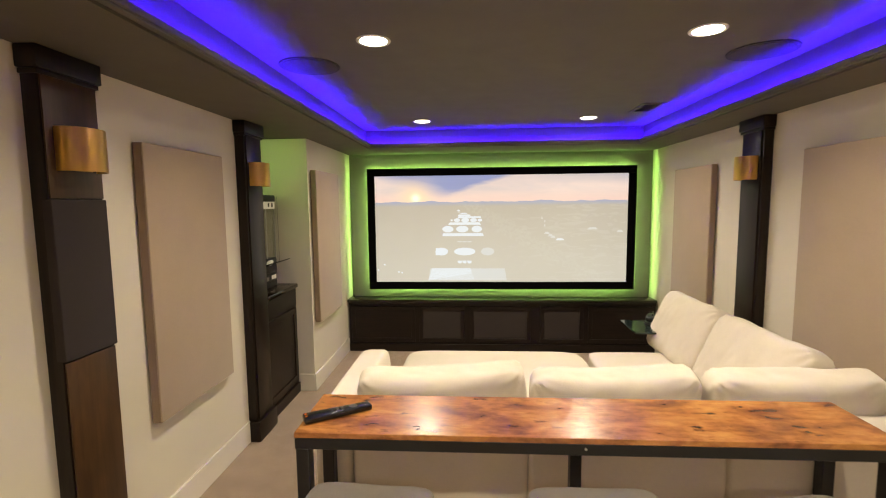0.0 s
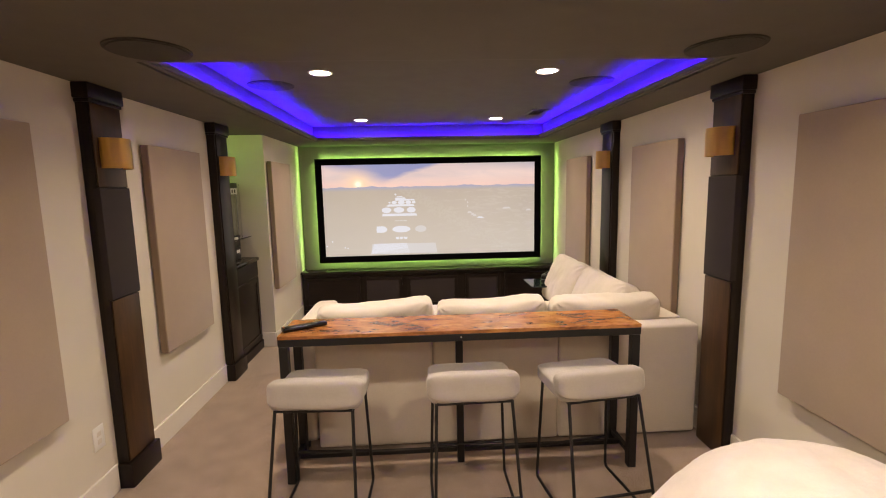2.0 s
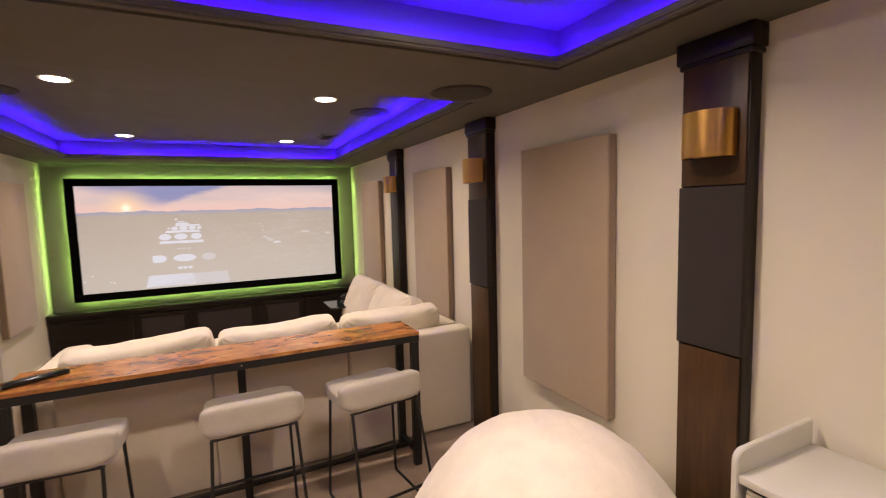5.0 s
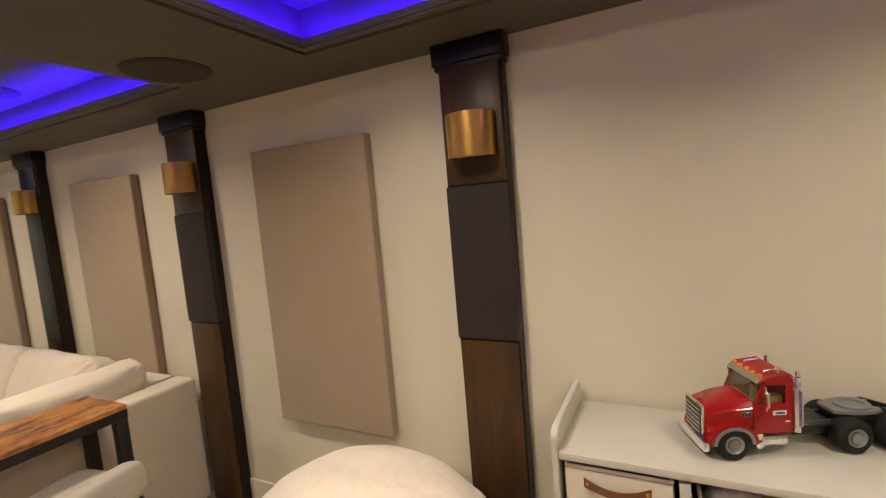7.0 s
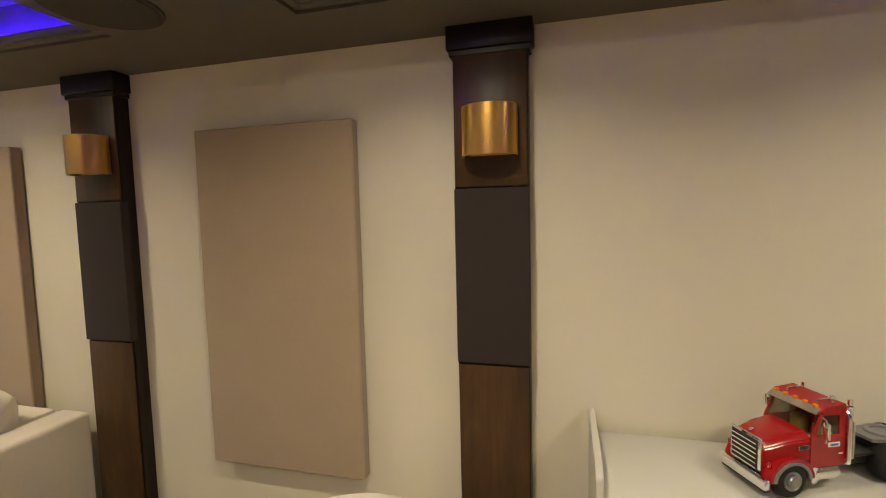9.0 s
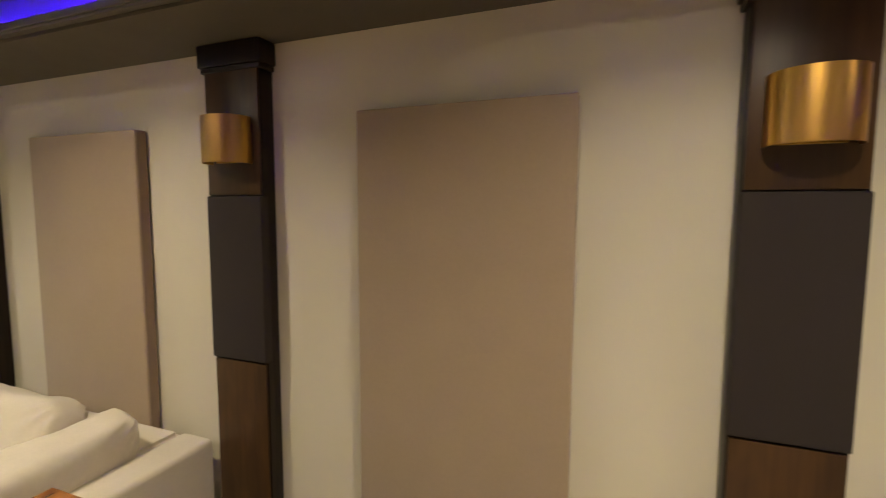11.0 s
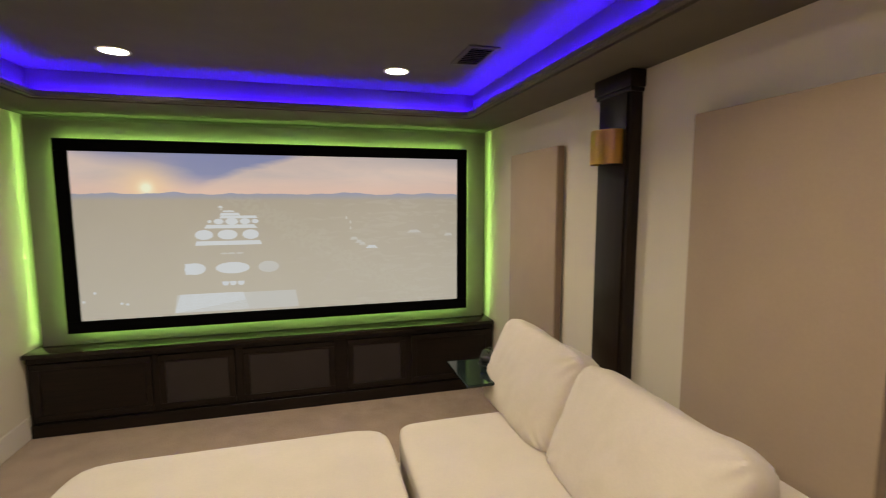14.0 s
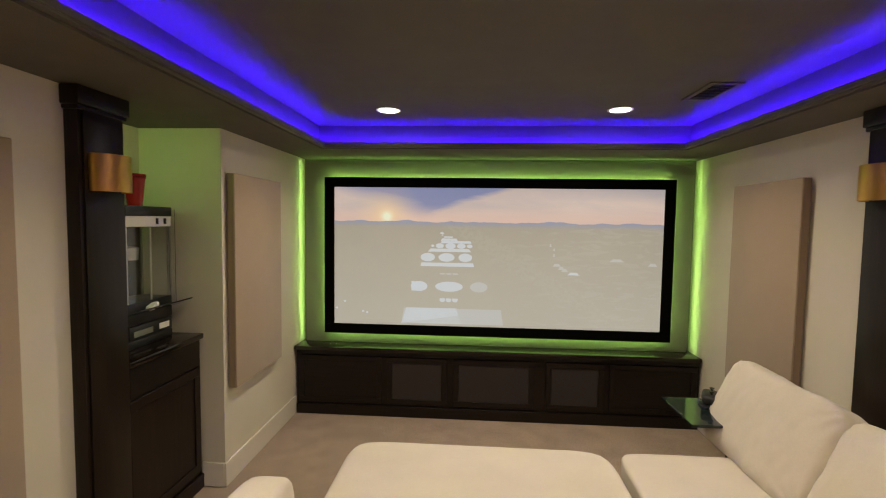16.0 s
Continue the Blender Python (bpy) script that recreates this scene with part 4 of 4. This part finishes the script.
def storage_bin(x0, yc, z, h=0.243, say="cream canvas storage bin with a brown leather handle", turn=0.0):
    """Local: the front stands at x 0, the bin runs back along x; open above, with a piped rim."""
    ob = thing("storage_bin", (x0 + 0.012, yc, z), say, "storage bin", "canvas bins", turn)
    w, d, t = 0.156, 0.335, 0.006
    bm = bmesh.new()
    box(bm, 0, d, -w, w, 0.0, t)
    for q in ((0, t, -w, w), (d - t, d, -w, w), (t, d - t, -w, -w + t), (t, d - t, w - t, w)):
        box(bm, *q, t, h)
    for v in bm.verts:
        v.co.x += 0.006 * noise.noise(Vector((v.co.y * 9 + yc, v.co.z * 9, z * 7))) * (1 if v.co.z > t else 0)
    part("body", bm, FELT if h > 0.22 else CANVAS, ob, "grey felt body" if h > 0.22 else "", smooth=False)
    ring = bend([(0.003, -w + 0.003, h), (0.003, w - 0.003, h), (d - 0.003, w - 0.003, h), (d - 0.003, -w + 0.003, h), (0.003, -w + 0.003, h)], 0.01)
    part("piping", tube(bmesh.new(), ring, 0.0055, 8), CANVAS, ob, "cream piped rim")
    bm = bmesh.new()
    n = 14
    rows = []
    for i in range(n + 1):
        y = -w + 0.003 + (2 * w - 0.006) * i / n
        low = h - 0.118 + 0.006 * noise.noise(Vector((y * 14 + yc * 5, z * 3, 0.4)))
        rows.append([bm.verts.new(p) for p in ((-0.0045, y, low), (-0.0045 - 0.004 * abs(noise.noise(Vector((y * 20, yc, z)))), y, h - 0.05), (-0.003, y, h - 0.006), (0.006, y, h - 0.006), (0.006, y, low))])
    for a, b in zip(rows, rows[1:]):
        for i in range(5):
            bm.faces.new((a[i], a[(i + 1) % 5], b[(i + 1) % 5], b[i]))
    bm.faces.new(rows[0])
    bm.faces.new(rows[-1][::-1])
    part("hem", bm, CANVAS, ob, "cream canvas upper band")
    n = 16
    pts = [(-0.005 - 0.020 * math.sin(math.pi * i / n) ** 0.8, -0.098 + 0.196 * i / n, h - 0.045 - 0.014 * math.sin(math.pi * i / n)) for i in range(n + 1)]
    bm = bmesh.new()
    rows = []
    for i, p in enumerate(pts):
        k = 0.012 + 0.004 * abs(2 * i / n - 1) ** 3
        rows.append([bm.verts.new((p[0] + dx, p[1], p[2] + dz)) for dx, dz in ((0, -k), (0.004, -k), (0.004, k), (0, k))])
    for q, r in zip(rows, rows[1:]):
        for i in range(4):
            j = (i + 1) % 4
            bm.faces.new((q[i], q[j], r[j], r[i]))
    bm.faces.new(rows[0])
    bm.faces.new(rows[-1][::-1])
    handle = part("handle", bm, LEATHER, ob, "brown leather strap handle")
    for y in (-0.085, 0.085):
        part("rivet", place(lathe(bmesh.new(), [(0.0075, 0), (0.0055, 0.003)], 12), pose(-0.0085, y, h - 0.047, 0, -90, 0)), BRASS, handle)
    return ob


toy_cabinet()


# loose toys in the open bin
CUBBY_Y, CUBBY_Z = 1.503, 0.602
BAGFILM = surface("bag_film", (0.62, 0.55, 0.48), 0.18, vary=0.25, scale=18, fine=60, bump=0.5, depth=0.004)
for k, (x, y, w, d, h, m, say, tilt) in enumerate((
        (4.50, CUBBY_Y + 0.075, 0.15, 0.15, 0.215, BAGFILM, "crumpled clear plastic bag of small toys in a bin", 8),
        (4.53, CUBBY_Y - 0.06, 0.10, 0.20, 0.19, YELLOW, "yellow cardboard toy box standing in a bin", -6))):
    ob = thing("plastic_bag" if k == 0 else "toy_box", (x, y, CUBBY_Z + 0.006), say, "bag" if k == 0 else "box", turn=tilt)
    if k == 0:
        bm = pillow(w, d, h, 3.2, 0.2, 12, 4.0, 0.012, pose(0, 0, h / 2))
        part("film", bm, m, ob)
        random.seed(5)
        for i in range(9):
            p = pillow(0.05 + 0.03 * random.random(), 0.04, 0.03, 4, 0.1, 4, i, 0.003, pose(-0.03 + 0.06 * random.random(), -0.035 + 0.07 * random.random(), 0.04 + 0.016 * i, 0, 20, 90 * random.random()))
            part("toy", p, (WHITE, GREYPLASTIC, LEATHER)[i % 3], ob)
    else:
        part("carton", cube(-w / 2, w / 2, -d / 2 + 0.03, d / 2 - 0.03, 0, h, 0.002, 1), m, ob)
        part("flap", place(cube(-w / 2, w / 2, 0, 0.05, 0, 0.0016), pose(0, d / 2 - 0.03, h, 28, 0, 0)), m, ob, smooth=False)


# ---- toy truck ----
def toy_truck():
    """Local: x forward, y to its left, z up from the wheels' contact."""
    ob = thing("toy_truck", (4.590, 1.446, CT + 0.0005), "red toy semi truck with chrome trim, standing on the cabinet", "toy truck", turn=114)
    ob.scale = (0.925, 0.87, 0.935)
    W = 0.088
    fx, r1, r2, wr = 0.185, -0.182, -0.318, 0.0535

    def wheel(x, y, width, twin=False):
        side = 1 if y > 0 else -1
        bm = lathe(bmesh.new(), [(0.030, 0), (wr - 0.008, 0.0), (wr - 0.002, 0.005), (wr, 0.012), (wr, width - 0.012), (wr - 0.002, width - 0.005), (wr - 0.008, width + 0.001), (0.040, width + 0.0032), (0.033, width + 0.002), (0.0285, width - 0.001)], 36)
        m = pose(x, y, wr, 90 if side < 0 else -90, 0, 0)
        tyre = part("tyre", place(bm, m), RUBBER, ob, "black rubber tyre")
        bm = lathe(bmesh.new(), [(0.029, width - 0.002), (0.029, width + 0.0030), (0.0268, width + 0.0042), (0.0245, width + 0.0015), (0.018, width - 0.0015), (0.0165, width + 0.0030), (0.010, width + 0.0036), (0.009, width + 0.0065), (0.002, width + 0.007)], 24)
        part("rim", place(bm, m), RIMPLASTIC, tyre, "grey moulded rim")
    for s in (-1, 1):
        wheel(fx, s * (W - 0.030), 0.032)
        for x in (r1, r2):
            wheel(x, s * (W - 0.055), 0.058, True)
    part("chassis", cube(-0.385, 0.25, -0.034, 0.034, 0.048, 0.082, 0.004), PLASTIC, ob)
    for x in (fx, r1, r2):
        part("axle", place(lathe(bmesh.new(), [(0.008, -0.06), (0.008, 0.06)], 10), pose(x, 0, wr, 90, 0, 0)), PLASTIC, ob)
    # bonnet: tapers and rises to the windscreen
    sec = [(0.118, 0.084, 0.105, 0.187), (0.19, 0.077, 0.105, 0.180), (0.262, 0.066, 0.085, 0.163)]
    bm = bmesh.new()
    rows = []
    for x, hw, z0, z1 in sec:
        rows.append([bm.verts.new((x, y, z)) for y, z in ((-hw, z0), (-hw, z1 - 0.018), (-hw + 0.02, z1), (hw - 0.02, z1), (hw, z1 - 0.018), (hw, z0))])
    for a, b in zip(rows, rows[1:]):
        for i in range(6):
            bm.faces.new((a[i], a[(i + 1) % 6], b[(i + 1) % 6], b[i]))
    bm.faces.new(rows[0])
    bm.faces.new(rows[-1][::-1])
    bmesh.ops.bevel(bm, geom=bm.edges[:], offset=0.004, segments=2, affect="EDGES")
    part("bonnet", bm, RED, ob)
    for s in (-1, 1):
        n = 12
        bm = bmesh.new()
        outer = [(fx + 0.075 * math.cos(math.pi * i / n), 0.055 + 0.066 * math.sin(math.pi * i / n)) for i in range(n + 1)]
        inner = [(fx + 0.060 * math.cos(math.pi * i / n), 0.055 + 0.053 * math.sin(math.pi * i / n)) for i in range(n, -1, -1)]
        prism(bm, outer + inner, "y", s * (W - 0.038), s * (W + 0.004))
        part("mudguard", bm, RED, ob)
        rim = [(fx + 0.064 * math.cos(math.pi * i / n), 0.055 + 0.056 * math.sin(math.pi * i / n)) for i in range(n + 1)]
        rim2 = [(fx + 0.054 * math.cos(math.pi * i / n), 0.055 + 0.047 * math.sin(math.pi * i / n)) for i in range(n, -1, -1)]
        part("wheel_arch", prism(bmesh.new(), rim + rim2, "y", s * (W - 0.01), s * (W + 0.007)), GREYPLASTIC, ob)
        part("headlight", cube(0.245, 0.258, s * 0.072 - 0.012, s * 0.072 + 0.012, 0.092, 0.116, 0.004), GLASS, ob)
        part("side_vent", cube(0.128, 0.163, s * 0.0835 - 0.003, s * 0.0835 + 0.003, 0.140, 0.155, 0.001, 1), CHROME, ob)
        for k in range(3):
            part("vent_slot", cube(0.131 + k * 0.011, 0.139 + k * 0.011, s * 0.0872 - 0.0008, s * 0.0872 + 0.0008, 0.142, 0.153), PLASTIC, ob, smooth=False)
    # grille
    part("grille_surround", cube(0.2585, 0.268, -0.060, 0.060, 0.070, 0.172, 0.006), CHROME, ob)
    part("grille_mesh", cube(0.2682, 0.2695, -0.051, 0.051, 0.076, 0.165), PLASTIC, ob, smooth=False)
    for k in range(6):
        part("grille_bar", cube(0.2697, 0.2725, -0.048, 0.048, 0.0795 + k * 0.0145, 0.0830 + k * 0.0145), CHROME, ob, smooth=False)
    bm = cube(0.262, 0.282, -W - 0.006, W + 0.006, 0.036, 0.068, 0.006)
    part("bumper", bm, CHROME, ob, "chrome bumper")
    part("bumper_lip", cube(0.255, 0.274, -W, W, 0.026, 0.0355, 0.002, 1), PLASTIC, ob)
    # cab
    def k(x):
        return 0.124 - (0.095 - x) * 0.84

    for s in (-1, 1):
        a, b = s * (W - 0.006), s * W
        bm = bmesh.new()
        prism(bm, [(k(-0.045), 0.085), (k(0.095), 0.085), (k(0.095), 0.178), (k(-0.045), 0.178)], "y", a, b)
        prism(bm, [(k(-0.045), 0.1782), (k(-0.018), 0.1782), (k(-0.018), 0.235), (k(-0.045), 0.255)], "y", a, b)
        prism(bm, [(k(0.078), 0.1782), (k(0.095), 0.1782), (k(0.060), 0.245), (k(0.046), 0.238)], "y", a, b)
        prism(bm, [(k(-0.045), 0.2552), (k(-0.018), 0.2352), (k(0.046), 0.2382), (k(0.056), 0.25), (k(0.045), 0.26), (k(-0.035), 0.262)], "y", a, b)
        cabside = part("door", bm, RED, ob)
        part("pane", cube(k(-0.018), k(0.078), s * (W - 0.004) - 0.001, s * (W - 0.004) + 0.001, 0.178, 0.238), TINTED, cabside, smooth=False)
        part("badge", cube(k(-0.02), k(0.028), s * (W + 0.001) - 0.001, s * (W + 0.001) + 0.001, 0.142, 0.156, 0.0008, 1), WHITE, cabside, "white and blue badge plate")
        part("badge_mark", cube(k(-0.012), k(0.020), s * (W + 0.0026) - 0.0006, s * (W + 0.0026) + 0.0006, 0.146, 0.152), BLUEPLASTIC, cabside, smooth=False)
        part("door_handle", cube(k(-0.03), k(-0.012), s * (W + 0.002) - 0.002, s * (W + 0.002) + 0.002, 0.120, 0.125), CHROME, cabside, smooth=False)
        # mirror
        part("mirror_arm", tube(bmesh.new(), bend([(k(0.06), s * W, 0.235), (k(0.065), s * (W + 0.022), 0.235), (k(0.065), s * (W + 0.022), 0.165), (k(0.06), s * W, 0.165)], 0.006), 0.0022, 8), CHROME, ob)
        part("mirror", cube(k(0.058), k(0.068), s * (W + 0.022) - 0.010, s * (W + 0.022) + 0.010, 0.178, 0.226, 0.003), CHROME, ob)
        # exhaust stack, tank, steps
        stack = [(0.0085, 0.080), (0.0085, 0.098), (0.0150, 0.102)]
        for q in range(22):
            stack += [(0.0150, 0.103 + q * 0.005), (0.0130, 0.1055 + q * 0.005)]
        stack += [(0.0085, 0.216), (0.0085, 0.250), (0.010, 0.252), (0.010, 0.256), (0.0075, 0.258), (0.0070, 0.274), (0.005, 0.275)]
        part("exhaust_pipe", lathe(bmesh.new(), stack, 18, pose(k(-0.068), s * (W - 0.008), 0)), CHROME, ob, "ribbed chrome exhaust pipe")
        part("air_pipe", tube(bmesh.new(), bend([(k(-0.05), s * (W - 0.02), 0.09), (k(-0.05), s * (W + 0.008), 0.09), (k(-0.05), s * (W + 0.008), 0.228), (k(-0.05), s * (W - 0.012), 0.245)], 0.01), 0.0062, 10), CHROME, ob)
        part("grab_bar", tube(bmesh.new(), bend([(k(-0.048), s * (W + 0.004), 0.11), (k(-0.048), s * (W + 0.012), 0.11), (k(-0.048), s * (W + 0.012), 0.23), (k(-0.048), s * (W + 0.004), 0.23)], 0.005), 0.0022, 8), CHROME, ob)
        ribs = [(0.019, -0.040), (0.0225, -0.038)]
        for q in range(10):
            ribs += [(0.0250, -0.0365 + q * 0.0075), (0.0250, -0.0330 + q * 0.0075), (0.0228, -0.0315 + q * 0.0075), (0.0228, -0.0305 + q * 0.0075)]
        ribs += [(0.0225, 0.040), (0.019, 0.042)]
        part("fuel_tank", place(lathe(bmesh.new(), ribs, 24), pose(k(0.02), s * (W - 0.022), 0.062, 0, 90, 0)), CHROME, ob, "ribbed chrome fuel tank", smooth=False)
        for z in (0.045, 0.073):
            part("air_tank", place(lathe(bmesh.new(), [(0.011, -0.012), (0.012, 0), (0.009, 0.013)], 14), pose(0.105, s * (W - 0.014), z, 90, 0, 0)), CHROME, ob)
    part("cab_rear", cube(k(-0.046), k(-0.040), -W + 0.007, W - 0.007, 0.085, 0.255), RED, ob, smooth=False)
    bm = bmesh.new()
    prism(bm, [(k(-0.05), 0.2545), (k(-0.036), 0.2685), (k(0.046), 0.2625), (k(0.074), 0.248), (k(0.074), 0.244), (k(0.045), 0.256), (k(-0.036), 0.2625)], "y", -W - 0.002, W + 0.002)
    part("roof", bm, RED, ob)
    part("sun_visor", prism(bmesh.new(), [(k(0.058), 0.2565), (k(0.080), 0.242), (k(0.083), 0.245), (k(0.062), 0.2605)], "y", -W + 0.002, W - 0.002), STEEL, ob)
    part("windscreen", prism(bmesh.new(), [(k(0.092), 0.182), (k(0.094), 0.182), (k(0.060), 0.247), (k(0.058), 0.247)], "y", -W + 0.007, W - 0.007), TINTED, ob, "tinted windscreen")
    part("cab_floor", cube(k(-0.038), k(0.09), -W + 0.007, W - 0.007, 0.086, 0.11), TANPLASTIC, ob, smooth=False)
    for s in (-1, 1):
        part("seat", cube(k(-0.032), k(0.015), s * 0.04 - 0.02, s * 0.04 + 0.02, 0.1105, 0.19, 0.008), TANPLASTIC, ob)
        part("roof_rail", tube(bmesh.new(), bend([(k(-0.03), s * 0.052, 0.264), (k(-0.03), s * 0.052, 0.273), (k(0.035), s * 0.052, 0.270), (k(0.035), s * 0.052, 0.260)], 0.006), 0.0028, 8), CHROME, ob)
    part("dashboard", cube(k(0.06), k(0.088), -W + 0.008, W - 0.008, 0.1105, 0.175, 0.006), TANPLASTIC, ob)
    for n in range(5):
        part("marker_light", pillow(0.014, 0.012, 0.010, 4, 0, 3, n, 0.0, pose(k(0.062), -0.07 + n * 0.035, 0.2625)), AMBER, ob, "amber roof marker light")
    part("beacon", lathe(bmesh.new(), [(0.004, 0.264), (0.004, 0.276), (0.0075, 0.280), (0.006, 0.290), (0.001, 0.293)], 14, pose(k(0.0), 0.075, 0)), CHROME, ob)
    part("hood_ornament", pillow(0.016, 0.008, 0.012, 4, 0, 3, 1, 0.0, pose(0.245, 0, 0.174)), CHROME, ob)
    # coupling plate and rear frame
    part("coupling_plate", prism(bmesh.new(), [(-0.15, -0.038), (-0.15, 0.038), (-0.20, 0.055), (-0.26, 0.057), (-0.315, 0.038), (-0.262, 0.012), (-0.262, -0.012), (-0.315, -0.038), (-0.26, -0.057), (-0.20, -0.055)], "z", 0.110, 0.120), GREYPLASTIC, ob)
    part("coupling_base", cube(-0.28, -0.16, -0.045, 0.045, 0.083, 0.1095, 0.004), PLASTIC, ob)
    part("coupling_ring", lathe(bmesh.new(), [(0.050, 0.1202), (0.050, 0.1255), (0.047, 0.1268), (0.036, 0.1268), (0.033, 0.1245), (0.033, 0.1205)], 28, pose(-0.232, 0, 0)), GREYPLASTIC, ob)
    for s in (-1, 1):
        part("frame_rail", cube(-0.385, -0.02, s * 0.036 - 0.004, s * 0.036 + 0.004, 0.050, 0.094, 0.002, 1), PLASTIC, ob)
        part("mud_flap", cube(-0.392, -0.388, s * 0.058 - 0.028, s * 0.058 + 0.028, 0.03, 0.10, 0.001, 1), PLASTIC, ob)
        part("ramp_arm", place(cube(-0.05, 0.05, -0.006, 0.006, -0.006, 0.006, 0.002, 1), pose(-0.335, s * 0.035, 0.104, 0, -18, s * 8)), PLASTIC, ob)
    part("deck_plate", cube(-0.135, -0.01, -0.06, 0.06, 0.083, 0.092, 0.002, 1), PLASTIC, ob)


toy_truck()


# ---- side table beside the sofa ----
ob = thing("side_table", (4.205, 6.585, 0), "small black pedestal side table with a dark glass top", "side table")
part("tabletop", cube(-0.165, 0.165, -0.215, 0.215, 0.60, 0.616, 0.003, 1), SMOKED, ob, "dark glossy glass top")
part("post", cube(0.138, 0.163, -0.035, -0.010, FLOOR + 0.0205, 0.5995), BLACK, ob, smooth=False)
part("foot_bar", cube(-0.05, 0.163, -0.035, -0.010, FLOOR, FLOOR + 0.02), BLACK, ob, smooth=False)
part("top_bar", cube(-0.12, 0.137, -0.035, -0.010, 0.580, 0.5995), BLACK, ob, smooth=False)


def game_controller():
    ob = thing("game_controller", (4.285, 6.68, 0.617), "black game controller resting on the side table", "game controller", turn=62)
    ob.scale = (1.25, 1.25, 1.2)
    part("body", pillow(0.14, 0.07, 0.05, 4, 0.1, 8, 2, 0.002, pose(0, 0, 0.045)), PLASTIC, ob)
    for s in (-1, 1):
        part("grip", pillow(0.045, 0.10, 0.045, 3, 0.1, 6, 3, 0.001, pose(s * 0.062, -0.045, 0.032, 20, 0, s * 18)), PLASTIC, ob)
        part("thumb_stick", lathe(bmesh.new(), [(0.006, 0.06), (0.006, 0.078), (0.011, 0.080), (0.011, 0.085)], 14, pose(s * 0.03, -0.01, 0)), PLASTIC, ob)
    part("stand", lathe(bmesh.new(), [(0.05, 0), (0.045, 0.012), (0.02, 0.016), (0.02, 0.03)], 20), PLASTIC, ob)


game_controller()
